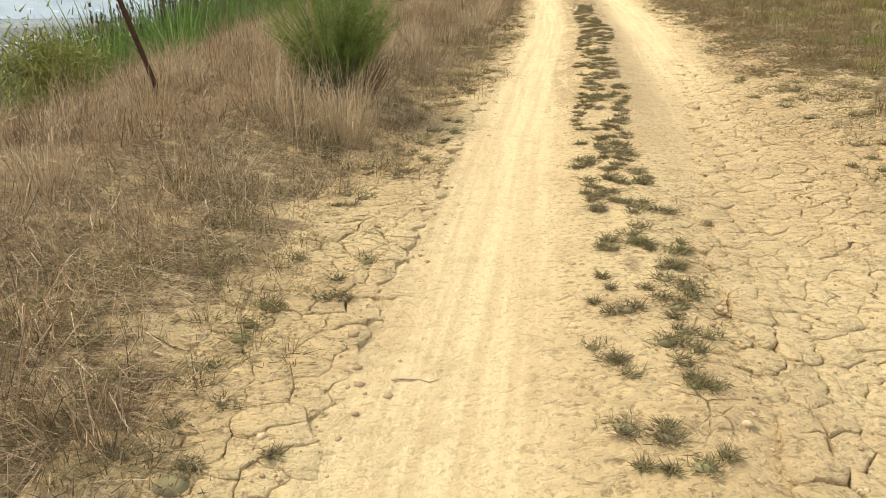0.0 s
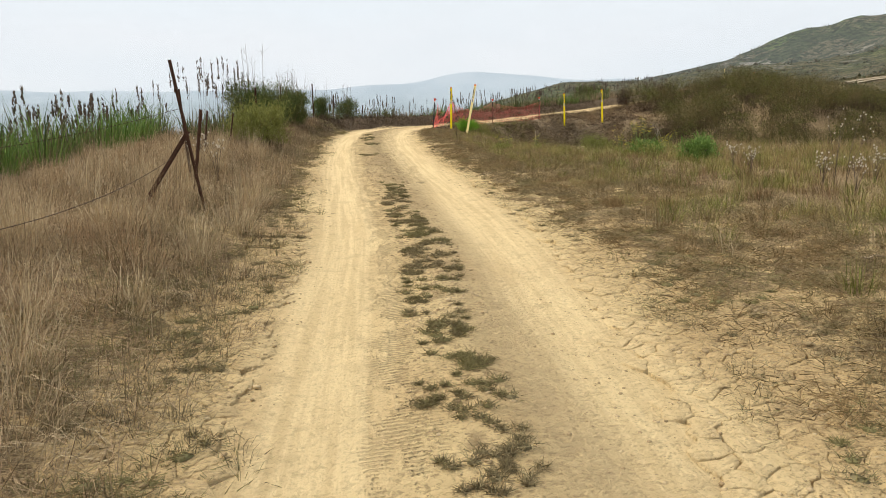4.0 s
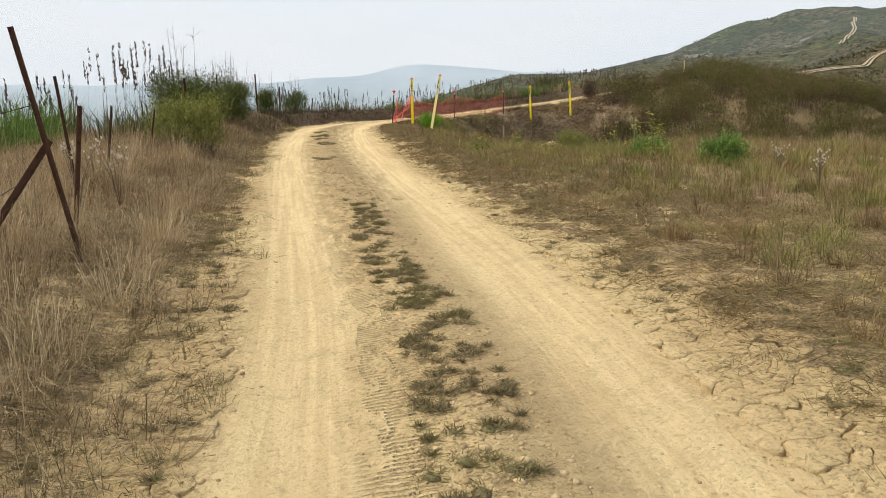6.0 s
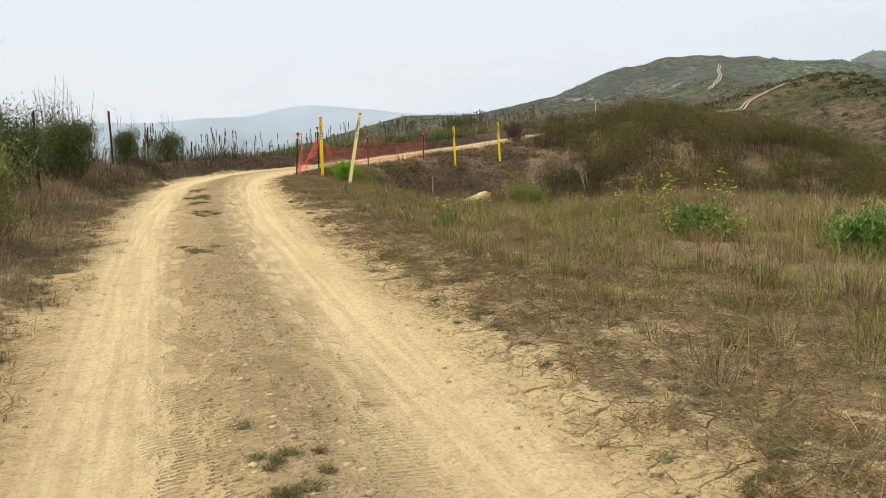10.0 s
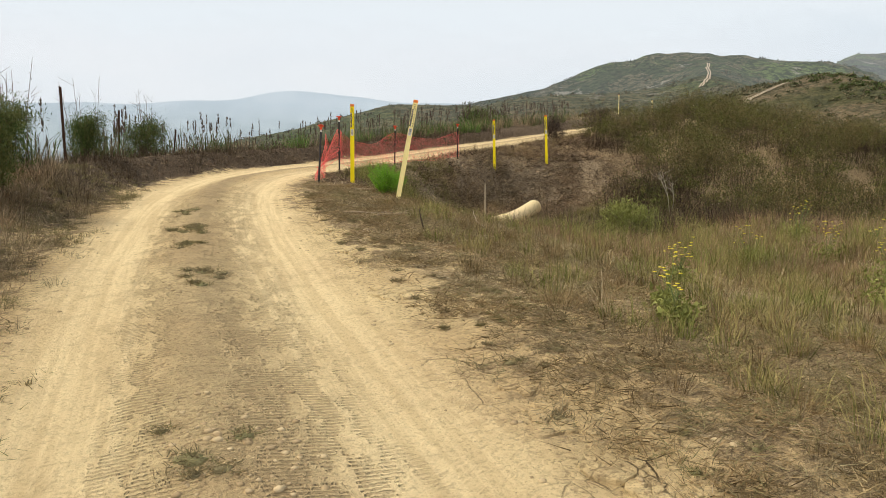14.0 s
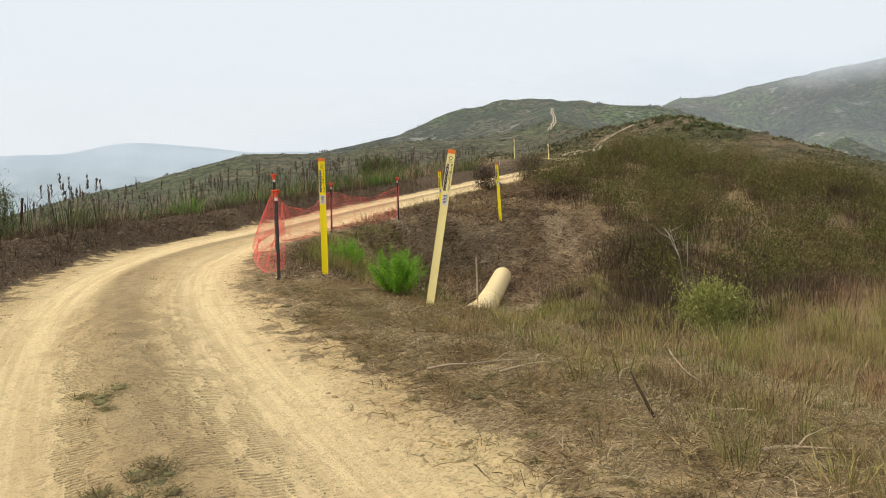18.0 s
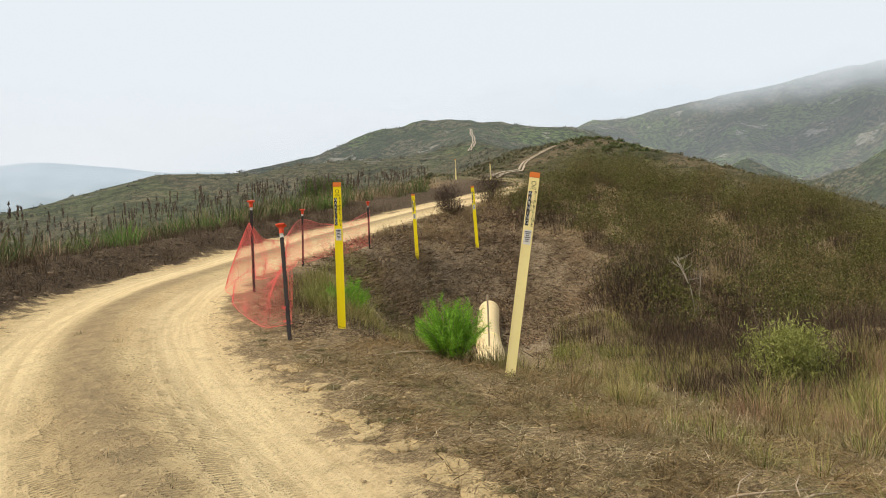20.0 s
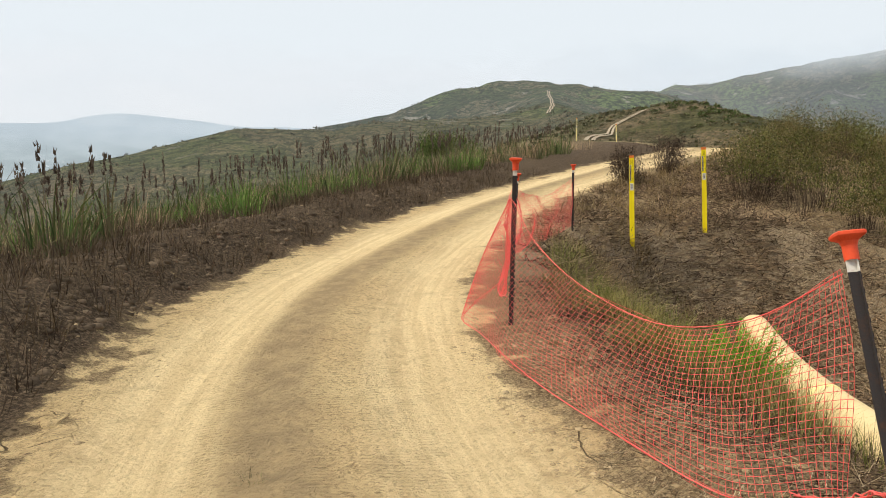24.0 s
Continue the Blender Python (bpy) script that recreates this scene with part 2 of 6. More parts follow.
# ---- the lie of the land ----
def smooth(v, lo, hi):
    t = np.clip((v - lo) / (hi - lo), 0, 1)
    return t * t * (3 - 2 * t)


def smax(a, b, k):
    return 0.5 * (a + b + np.sqrt((a - b) ** 2 + k * k))


# the road: middle line and height
ROAD = np.array([(-1.1, -12, -0.74), (-0.2, -4, -0.25), (0.45, 0, 0.0), (0.9, 3, 0.19), (1.55, 7.2, 0.43), (2.15, 10.6, 0.66), (2.75, 14, 0.87), (3.25, 18, 1.12), (3.75, 22, 1.36),
                 (4.3, 26, 1.62), (4.85, 29.3, 1.83), (5.6, 32.7, 2.05), (6.6, 36, 2.19), (8.0, 39, 2.31), (10.0, 41.7, 2.43), (12.4, 43.9, 2.55), (15.2, 46.0, 2.75),
                 (19, 48.2, 3.1), (24, 50.2, 3.6), (30, 51.7, 4.3), (36.5, 53.0, 4.95), (42, 56.5, 5.3), (50, 66, 5.9), (70, 86, 7.4)])


def spline(pts, step):
    """Points at even steps on a smooth line through pts."""
    out = []
    q = np.vstack([2 * pts[0] - pts[1], pts, 2 * pts[-1] - pts[-2]])
    for i in range(1, len(q) - 2):
        a, b, c, d = q[i - 1], q[i], q[i + 1], q[i + 2]
        n = max(2, int(np.linalg.norm(c - b) / step))
        t = np.linspace(0, 1, n, endpoint=False)[:, None]
        out.append(0.5 * (2 * b + (c - a) * t + (2 * a - 5 * b + 4 * c - d) * t ** 2 + (3 * b - a - 3 * c + d) * t ** 3))
    return np.vstack(out + [pts[-1:]])


LINE = spline(ROAD, 0.3)
LINE_T = np.gradient(LINE[:, :2], axis=0)
LINE_T /= np.linalg.norm(LINE_T, axis=1)[:, None]
LINE_S = np.concatenate([[0], np.cumsum(np.linalg.norm(np.diff(LINE[:, :2], axis=0), axis=1))])


def lane(x, y):
    """Along the road, to its right, and the road's height there."""
    s, d, z = np.empty(len(x)), np.empty(len(x)), np.empty(len(x))
    for i in range(0, len(x), 20000):
        px, py = x[i:i + 20000], y[i:i + 20000]
        k = np.argmin((px[:, None] - LINE[None, :, 0]) ** 2 + (py[:, None] - LINE[None, :, 1]) ** 2, axis=1)
        dx, dy = px - LINE[k, 0], py - LINE[k, 1]
        along = np.clip(dx * LINE_T[k, 0] + dy * LINE_T[k, 1], -0.3, 0.3)
        s[i:i + 20000] = LINE_S[k] + along
        across = dx * LINE_T[k, 1] - dy * LINE_T[k, 0]
        far = np.hypot(dx, dy)
        d[i:i + 20000] = np.where(far > np.abs(across) + 0.3, np.sign(across) * far, across)
        z[i:i + 20000] = np.interp(LINE_S[k] + along, LINE_S, LINE[:, 2])
    return s, d, z


def ridge(x, y, pts, slope, soft=3.0):
    """A hill: height falls from a crest line through pts, at the slope given."""
    best = np.full(len(x), -1e4)
    for (ax, ay, az), (bx, by, bz) in zip(pts[:-1], pts[1:]):
        ux, uy = bx - ax, by - ay
        t = np.clip(((x - ax) * ux + (y - ay) * uy) / (ux * ux + uy * uy), 0, 1)
        far = np.hypot(x - ax - t * ux, y - ay - t * uy)
        best = np.maximum(best, az + t * (bz - az) - slope * (np.sqrt(far * far + soft * soft) - soft))
    return best


def waves(x, y, size, seed):
    """Smooth uneven ground between -1 and 1, from a few crossed waves."""
    r = np.random.RandomState(seed)
    h = np.zeros(len(x))
    for i in range(9):
        a, f = r.uniform(0, 2 * np.pi), r.uniform(0.6, 2.2) / size * 2 * np.pi
        h += np.sin((x * np.cos(a) + y * np.sin(a)) * f + r.uniform(0, 6.3) + 1.3 * np.sin((x * np.sin(a) - y * np.cos(a)) * f * 0.6)) / (1 + i * 0.3)
    return h / 4.0


MOUND = [(25, 48.5, 3.4), (29.5, 47, 4.6), (31, 43.7, 4.0), (30.4, 40, 2.6), (29.3, 36.5, 1.5), (28.5, 34, 0.7), (28, 30, -0.6)]
TROUGH = [(18.5, 39.3, 0), (16.2, 35.8, 0), (13.6, 31.6, 0), (13.2, 26, 0)]
SPINE = [(20, 56, 3.2), (32, 60.5, 4.7), (45.5, 66.5, 6.2), (90, 105, 9), (163, 157, 15.5), (225, 184, 27), (300, 262, 34), (413, 386, 52), (617, 566, 97), (681, 627, 116)]
PEAK = [(200, 900, 10), (330, 860, 38), (449, 816, 60), (522, 770, 76), (576, 729, 92), (615, 694, 113), (644, 667, 121), (681, 627, 116), (748, 541, 106), (830, 560, 100), (1111, 716, 153)]
SUMMIT = [(1111, 716, 153), (1127, 690, 156), (1203, 537, 181), (1238, 446, 193), (1265, 355, 209), (1282, 277, 213), (1296, 185, 207), (1305, 56, 192), (1330, -250, 190)]
LOW_RIDGE = [(413, 386, 50), (291, 421, 40), (273, 434, 34), (255, 446, 35), (218, 466, 35), (200, 474, 30), (175, 484, 23), (145, 495, 16), (90, 510, -4), (20, 520, -35)]
SHOULDER = [(225, 184, 26.5), (197, 151, 25), (178, 124, 17.8), (164.6, 107.5, 12.2), (151, 89, 4.5), (145.6, 75.7, 0), (150, 40, -8), (150, 0, -18)]
SPURS = [[(1203, 537, 178), (1000, 420, 92), (800, 330, 20), (650, 280, -40)], [(1265, 355, 205), (1050, 250, 110), (840, 190, 20), (650, 150, -45)],
         [(1296, 185, 204), (1080, 110, 120), (870, 60, 30), (700, 40, -45)], [(1127, 690, 150), (930, 560, 80), (760, 460, 40), (560, 340, -20)],
         [(1305, 56, 188), (1100, -40, 100), (850, -100, 0)]]


def land(x, y):
    """The height of the ground at x, y, and what it is: lane coordinates."""
    x, y = np.asarray(x, float), np.asarray(y, float)
    s, d, zr = lane(x, y)
    wide = 1.55 + 0.12 * np.sin(s * 0.9) + 0.08 * np.sin(s * 2.3 + 1)
    u = -d - wide
    late = smooth(s, 40, 48) * (1 - smooth(s, 62, 72))
    left_early = 0.30 * smooth(u, 0.1, 1.8) - 0.34 * np.maximum(u - np.interp(s, [10, 20, 30], [2.0, 3.0, 4.6]), 0)
    left_late = 0.46 * smooth(u, 0.0, 1.05) - 0.20 * np.maximum(u - 1.4, 0) - 0.25 * np.maximum(u - 9, 0)
    left = zr + (1 - late) * left_early + late * left_late
    left = np.maximum(left, -62)
    u = d - wide
    flat = 1.3 + 0.012 * (x - 12) - 0.10 * np.maximum(x - 17, 0) - 0.14 * np.maximum(x - 25, 0) + 0.035 * np.minimum(y - 20, 0)
    flat = np.maximum(flat, -60)
    flat = flat - 0.35 * np.exp(-(ridge(x, y, TROUGH, 1.0, 0.01) / 2.6) ** 2)
    bend = smooth(s, 52, 58)
    right = zr + 0.04 * smooth(u, 0, 0.5) + (flat - zr) * smooth(u, 0.1 + 4.9 * bend, 6.0 + 3.5 * bend) - 0.16 * bend * np.clip(u, 0, 6)
    h = np.where(d < 0, left, right)
    h = np.where(np.abs(d) < wide, zr, h)
    # wheel tracks, worn a little into the road
    h = h - 0.035 * (np.exp(-((d + 0.82) / 0.34) ** 2) + np.exp(-((d - 0.78) / 0.36) ** 2)) + 0.03 * np.exp(-(d / 0.3) ** 2)
    off = smooth(np.abs(d), 1.2, 3.0)
    far = np.hypot(x - 8, y - 30)
    hill = smax(ridge(x, y, MOUND, 0.27, 2.0), ridge(x, y, SPINE, 0.36, 5.0) - 0.5 * smooth(np.abs(d), 30, 3), 0.6)
    hill = np.maximum(hill, ridge(x, y, SHOULDER, 0.34, 6.0))
    h = np.where(np.abs(d) < 2.2, h, h + (smax(h, hill, 0.5) - h) * smooth(np.abs(d), 2.2, 4.5))
    # the ground falls away south of the mound
    h = np.where(far < 70, h - 0.33 * np.maximum(38.2 - y, 0) * smooth(x, 18, 27) * smooth(d, 8, 12), h)
    # the hollow with the pipe
    t = np.clip(((x - 12.3) * 5.7 + (y - 36.4) * 4.6) / (5.7 ** 2 + 4.6 ** 2), 0, 1)
    deep = np.hypot(x - 12.3 - 5.7 * t, y - 36.4 - 4.6 * t)
    floor = 0.68 + 0.12 * t + 0.11 * np.maximum(deep - 0.4, 0) ** 2
    rim = 2.7 - 0.9 * smooth(s, 53.5, 57)
    h = np.where(d > 1.8, h + (np.minimum(h, floor) - h) * (1 - smooth(deep, 1.6, 3.7)) * smooth(d, rim, rim + 2.0), h)
    h = h + 0.34 * np.exp(-((x - 18.1) ** 2 + (y - 43.7) ** 2) / 1.3)
    big = far > 60
    if big.any():
        xb, yb = x[big], y[big]
        hb = h[big]
        for pts, slope, soft in ((PEAK, 0.45, 18.0), (SUMMIT, 0.72, 14.0), (LOW_RIDGE, 0.3, 18.0)) + tuple((q, 0.62, 6.0) for q in SPURS):
            hb = smax(hb, ridge(xb, yb, pts, slope, soft), 7.0)
        rough = smooth(far[big], 60, 500)
        spine = np.min([-ridge(xb, yb, [(p[0], p[1], 0) for p in q], 1.0, 0.01) for q in (PEAK, SUMMIT, LOW_RIDGE, SPINE)], axis=0)
        rough = rough * (0.25 + 0.75 * smooth(spine, 15, 110))
        hb = hb + rough * (2.6 * waves(xb, yb, 160, 5) + 1.3 * waves(xb, yb, 55, 6) - np.clip((hb + 15) / 130, 0.08, 1) * (19.0 * np.abs(waves(xb, yb, 210, 7)) + 10.0 * np.abs(waves(xb, yb, 80, 8)) - 6.0))
        h[big] = hb
    h = h + off * (0.06 * waves(x, y, 3.4, 1) + 0.018 * waves(x, y, 0.8, 2)) + 0.012 * waves(x, y, 0.7, 3) * (1 - 0.5 * off)
    return h, s, d


def cover(x, y, s, d):
    """How thickly grass stands beside the road, from 0 to 1."""
    late = smooth(s, 40, 44)
    right = np.interp(d, [1.2, 1.6, 2.2, 3.5, 6.0], [-1.1, -0.16, 0.20, 0.36, 0.7]) - 0.22 * late * (1 - smooth(d, 4.5, 6.5))
    left = np.interp(-d - 0.42 * (1 - smooth(s, 14, 21)), [1.0, 1.4, 1.9, 2.6], [-0.9, -0.05, 0.5, 0.9])
    return smooth(np.where(d > 0, right, left) + 0.55 * waves(x, y, 2.2, 81) + 0.5 * waves(x, y, 0.8, 82) + 0.35 * waves(x, y, 0.45, 83), -0.25, 0.25)


def crusted(x, y, s, d):
    """How far the clay has dried into plates, from 0 to 1: the road's shoulders, and its right half where the walk begins."""
    inner = np.interp(s, [8, 15.5, 18.5, 24, 30], [0.25, 0.30, 0.75, 1.2, 1.42])
    outer = np.interp(s, [8, 18, 24, 30, 50], [2.5, 2.6, 2.05, 1.85, 1.75])
    right = smooth(d, inner - 0.12, inner + 0.12) * (1 - smooth(d, outer - 0.25, outer + 0.25)) * (1 - 0.75 * smooth(s, 47, 50))
    left = smooth(-d, 1.10, 1.30) * (1 - smooth(-d, 1.75, 2.15)) * (1 - 0.5 * smooth(s, 22, 30))
    return np.clip((right + left) * (0.95 - 0.2 * smooth(s, 23, 26) - 0.26 * smooth(s, 29, 33) + 0.42 * waves(x, y, 1.6, 84) + 0.35 * waves(x, y, 0.7, 85)), 0, 1) * smooth(s, 7.5, 8.5) * (1 - smooth(s, 52, 54))


def height(x, y):
    return float(land([x], [y])[0][0])


def spread(lo, hi, step, grow, reach):
    """Grid lines: even between lo and hi, then wider and wider out to reach."""
    mid = list(np.arange(lo, hi + step / 2, step))
    a, b, g = [lo], [mid[-1]], step
    while b[-1] - hi < reach:
        g *= grow
        b.append(b[-1] + g), a.append(a[-1] - g)
    return np.array(a[:0:-1] + mid + b[1:])


def paint(me, x, y, s, d, bare=False):
    """Gives a mesh of ground what its material asks: where it is road, track, litter and so on."""
    edge = 0.22 * np.sin(s * 1.7) + 0.18 * np.sin(s * 4.1 + 1.0) + 0.12 * np.sin(s * 9.7)
    near = s < LINE_S[-1] - 8
    masks = {
        "road": (1 - smooth(np.abs(d), 2.2, 3.4)) * np.maximum(smooth(np.abs(d), 0.9, 1.3), 0.6 * (1 - smooth(s, 20, 26)) * (d > 0)),
        "track": np.maximum(np.exp(-((d + 0.82) / 0.42) ** 4), 0.9 * np.exp(-((d - 0.85) / 0.5) ** 4) * (0.35 + 0.65 * smooth(s, 17, 24))) * near,
        "tread": np.maximum(np.exp(-((d + 0.36) / 0.16) ** 4), np.exp(-((d - 0.38) / 0.36) ** 4) * smooth(s, 28, 34)) * smooth(s, 17, 24) * (1 - 0.8 * smooth(s, 46, 50)) * near,
        "litter": np.maximum(cover(x, y, s, d) * (0.72 + 0.23 * smooth(np.abs(d), 2.5, 5.0)), (0.30 + 0.30 * smooth(s, 21, 25) * (1 - smooth(s, 39, 44)) * (d > 0) + 0.55 * smooth(s, 39, 44) * (d > 0)) * smooth(np.abs(d) + edge * 0.5 + 0.5 * smooth(s, 40, 46), 1.5, 2.2)) + 0.30 * np.exp(-((d + 0.05) / 0.24) ** 2) * (1 - smooth(s, 24, 30)),
        "dull": 0.10 * np.exp(-((d - 0.62) / 0.45) ** 4) * (1 - smooth(s, 19, 24)) + np.exp(-((d - np.interp(s, [20, 28, 33, 38, 46, 53, 60], [0.40, 0.24, 0.08, 0.05, 0.02, -0.20, -0.10])) / np.interp(s, [20, 28, 33, 40, 47, 53, 60], [0.26, 0.30, 0.40, 0.34, 0.27, 0.27, 0.3])) ** 4) * (0.62 + 0.38 * smooth(s, 42, 50)) * smooth(s, 17, 22) * near,
        "berm": smooth(-d + 0.3 * edge, 1.45, 1.75) * smooth(s, 38, 47) * (1 - smooth(-d, 4, 9)),
        "mulch": 0.8 * (1 - smooth(np.hypot((x - 17.5) * 0.8, y - 41), 2.5, 5.0)) * (d > 1.8),
        "near_ridge": 1 - smooth(np.hypot(x - 8, y - 30), 250, 720),
        "scrub": smooth(np.hypot(x - 8, y - 30), 38, 75),
    }
    masks["litter"] = np.maximum(masks["litter"], masks["berm"])
    masks["litter"] = np.clip(np.where(near, masks["litter"], 1), 0, 1)
    if bare:
        masks["litter"], masks["road"] = 0.25 * masks["litter"], 0.4 * masks["road"]
    for k, v in masks.items():
        me.attributes.new(k, "FLOAT", "POINT").data.foreach_set("value", v.astype(np.float32))
    me.attributes.new("lane", "FLOAT_VECTOR", "POINT").data.foreach_set("vector", np.stack([d, s, 0 * s], 1).ravel().astype(np.float32))


def sheet(name, X, Y, keep=None, drop=0.0, material=None, label="", category=""):
    """A ground sheet over the grid X, Y with what the material asks of it."""
    nx = X.shape[1]
    x, y = X.ravel(), Y.ravel()
    h, s, d = land(x, y)
    h = h - drop - 0.030 * smooth(crusted(x, y, s, d), 0.38, 0.52)
    i = (np.arange(X.shape[0] - 1)[:, None] * nx + np.arange(nx - 1)[None, :]).ravel()
    quads = np.stack([i, i + 1, i + nx + 1, i + nx], 1)
    if keep is not None:
        quads = quads[keep(x[quads].mean(1), y[quads].mean(1), d[quads].mean(1), s[quads].mean(1))]
    used, inv = np.unique(quads, return_inverse=True)
    quads = inv.reshape(quads.shape)
    me = bpy.data.meshes.new(name)
    me.vertices.add(len(used))
    me.vertices.foreach_set("co", np.stack([x, y, h], 1)[used].ravel())
    me.loops.add(quads.size), me.loops.foreach_set("vertex_index", quads.ravel().astype(np.int32))
    me.polygons.add(len(quads)), me.polygons.foreach_set("loop_start", np.arange(0, quads.size, 4, dtype=np.int32))
    me.polygons.foreach_set("use_smooth", np.ones(len(quads), bool))
    x, y, s, d = x[used], y[used], s[used], d[used]
    paint(me, x, y, s, d)
    me.materials.append(material or GROUND)
    me.update()
    return tagged(new(name, me), label, category, kind="structure")


gx, gy = spread(-5, 15, 0.145, 1.065, 62), spread(-3, 48, 0.145, 1.065, 62)
GX, GY = np.meshgrid(gx, gy)
road = sheet("road", GX, GY, lambda x, y, d, s: np.abs(d) < 1.6, label="pale cracked clay dirt road with two wheel tracks", category="dirt road")
sheet("ground", GX, GY, lambda x, y, d, s: np.abs(d) >= 1.6, label="dry sloping ground with straw litter and bare soil", category="ground")
ang = np.radians(np.concatenate([np.arange(-70, -30, 0.8), np.arange(-30, 115, 0.2), np.arange(115, 290.1, 2.0)]))
rad = 52 * 1.025 ** np.arange(0, 174)
A, R = np.meshgrid(ang, rad)
far_land = sheet("ground_distant_hills", 8 + R * np.sin(A), 30 + R * np.cos(A), drop=0.25, material=HILLS, label="hazy green scrub hills and valley beyond the road", category="hills")

# ---- distance: far mountain, glowing haze sheets, trails on the hills ----
def ribbon(name, crest, foot, material, label, category):
    """A far mountainside from a crest line down to its foot."""
    crest = spline(np.array(crest, float), 25)
    rows = []
    for k in range(14):
        t = k / 13
        wob = 22 * np.sin(np.arange(len(crest)) * 0.11 + k * 0.7) * t
        r = np.hypot(crest[:, 0], crest[:, 1])[:, None]
        p = crest.copy()
        p[:, :2] *= 1 - 0.20 * t - wob[:, None] / r
        p[:, 2] = crest[:, 2] * (1 - t ** 0.8) + foot * t ** 0.8 + 7 * np.sin(np.arange(len(crest)) * 0.21 + 2 * k) * t * (1 - t) + 3 * np.sin(np.arange(len(crest)) * 0.53) * (1 - t)
        rows.append(p)
    v = np.vstack(rows)
    n = len(crest)
    i = (np.arange(13)[:, None] * n + np.arange(n - 1)[None, :]).ravel()
    me = bpy.data.meshes.new(name)
    me.from_pydata(v.tolist(), [], np.stack([i, i + n, i + n + 1, i + 1], 1).tolist())
    me.polygons.foreach_set("use_smooth", np.ones(len(me.polygons), bool))
    me.materials.append(material)
    return tagged(new(name, me), label, category, kind="structure")


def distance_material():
    m = Mat("far_mountain_haze_glow", 1.0)
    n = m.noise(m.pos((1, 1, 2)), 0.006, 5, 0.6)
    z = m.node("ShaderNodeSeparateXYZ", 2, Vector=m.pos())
    # Haze is put into these pale blues, which the mountain gives off.
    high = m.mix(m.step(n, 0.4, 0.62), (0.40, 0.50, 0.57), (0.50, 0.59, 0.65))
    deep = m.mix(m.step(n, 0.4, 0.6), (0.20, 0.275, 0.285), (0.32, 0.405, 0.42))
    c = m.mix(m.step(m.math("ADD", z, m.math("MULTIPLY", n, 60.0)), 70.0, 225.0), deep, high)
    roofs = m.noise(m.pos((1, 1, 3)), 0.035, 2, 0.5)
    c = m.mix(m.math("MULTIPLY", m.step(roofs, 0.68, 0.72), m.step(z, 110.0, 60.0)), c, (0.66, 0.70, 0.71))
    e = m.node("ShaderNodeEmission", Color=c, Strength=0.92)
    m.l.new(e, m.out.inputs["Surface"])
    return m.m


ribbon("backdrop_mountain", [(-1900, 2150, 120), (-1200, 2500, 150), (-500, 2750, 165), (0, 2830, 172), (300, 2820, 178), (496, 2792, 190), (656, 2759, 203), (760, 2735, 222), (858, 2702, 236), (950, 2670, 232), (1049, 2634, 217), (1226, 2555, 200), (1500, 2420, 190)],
       -60, distance_material(), "far mountain glowing pale blue, haze put into its colour", "mountain")


far_z = np.array([v.co.z for v in far_land.data.vertices]).reshape(A.shape)


def on_sheet(p):
    """Height of the distant hills' own mesh at the places p."""
    a, r = np.arctan2(p[:, 0] - 8, p[:, 1] - 30), np.hypot(p[:, 0] - 8, p[:, 1] - 30)
    i, j = np.clip(np.searchsorted(ang, a) - 1, 0, len(ang) - 2), np.clip(np.searchsorted(rad, r) - 1, 0, len(rad) - 2)
    u, v = (a - ang[i]) / (ang[i + 1] - ang[i]), (r - rad[j]) / (rad[j + 1] - rad[j])
    return (far_z[j, i] * (1 - u) + far_z[j, i + 1] * u) * (1 - v) + (far_z[j + 1, i] * (1 - u) + far_z[j + 1, i + 1] * u) * v


def drape(name, pts, wide, material, label):
    """A trail laid over the hills: two worn ruts."""
    q = spline(np.array(pts, float), 2.0)
    t = np.gradient(q, axis=0)
    t /= np.linalg.norm(t, axis=1)[:, None]
    side = np.stack([t[:, 1], -t[:, 0]], 1)
    vs, fs = [], []
    for off, w in ((-wide * 0.28, wide * 0.34), (wide * 0.28, wide * 0.34)):
        jig = 0.12 * wide * np.sin(np.arange(len(q)) * 0.23)[:, None]
        a, b = q + side * (off - w / 2 + jig), q + side * (off + w / 2 + jig)
        for p in (a, b):
            vs.append(np.column_stack([p, on_sheet(p) + 0.0012 * np.hypot(p[:, 0], p[:, 1])]))
    n = len(q)
    for g in (0, 2 * n):
        i = np.arange(n - 1)
        fs.append(np.stack([g + i, g + n + i, g + n + i + 1, g + i + 1], 1))
    me = bpy.data.meshes.new(name)
    me.from_pydata(np.vstack(vs).tolist(), [], np.vstack(fs).tolist())
    me.materials.append(material)
    return tagged(new(name, me), label, "trail", kind="structure")


TRAIL = plain("trail_clay", (0.38, 0.31, 0.22), (0.26, 0.205, 0.14), 0.95, 0.05, bump=0.05)
TRAIL_NEAR = [(98, 107, 0), (114, 119, 0), (140, 136, 0), (165, 152, 0), (172, 154, 0), (178, 154.5, 0), (186, 155.5, 0)]
TRAIL_HILL = [(368, 350, 0), (402, 376, 0), (440, 408, 0), (500, 461, 0), (550, 508, 0), (602, 553, 0)]
drape("trail_near", [p[:2] for p in TRAIL_NEAR], 1.9, TRAIL, "pale two-rut trail climbing the nearer ridge")
GRASSY = plain("grassy_track", (0.34, 0.37, 0.13), (0.22, 0.25, 0.09), 0.95, 0.05, bump=0.05)
drape("trail_grassy", [(917, 536), (954, 531), (1002, 525)], 9.0, GRASSY, "yellow-green grassy track on the far hillside")
drape("trail_hill", [p[:2] for p in TRAIL_HILL], 3.2, TRAIL, "pale trail running straight up the far hill")


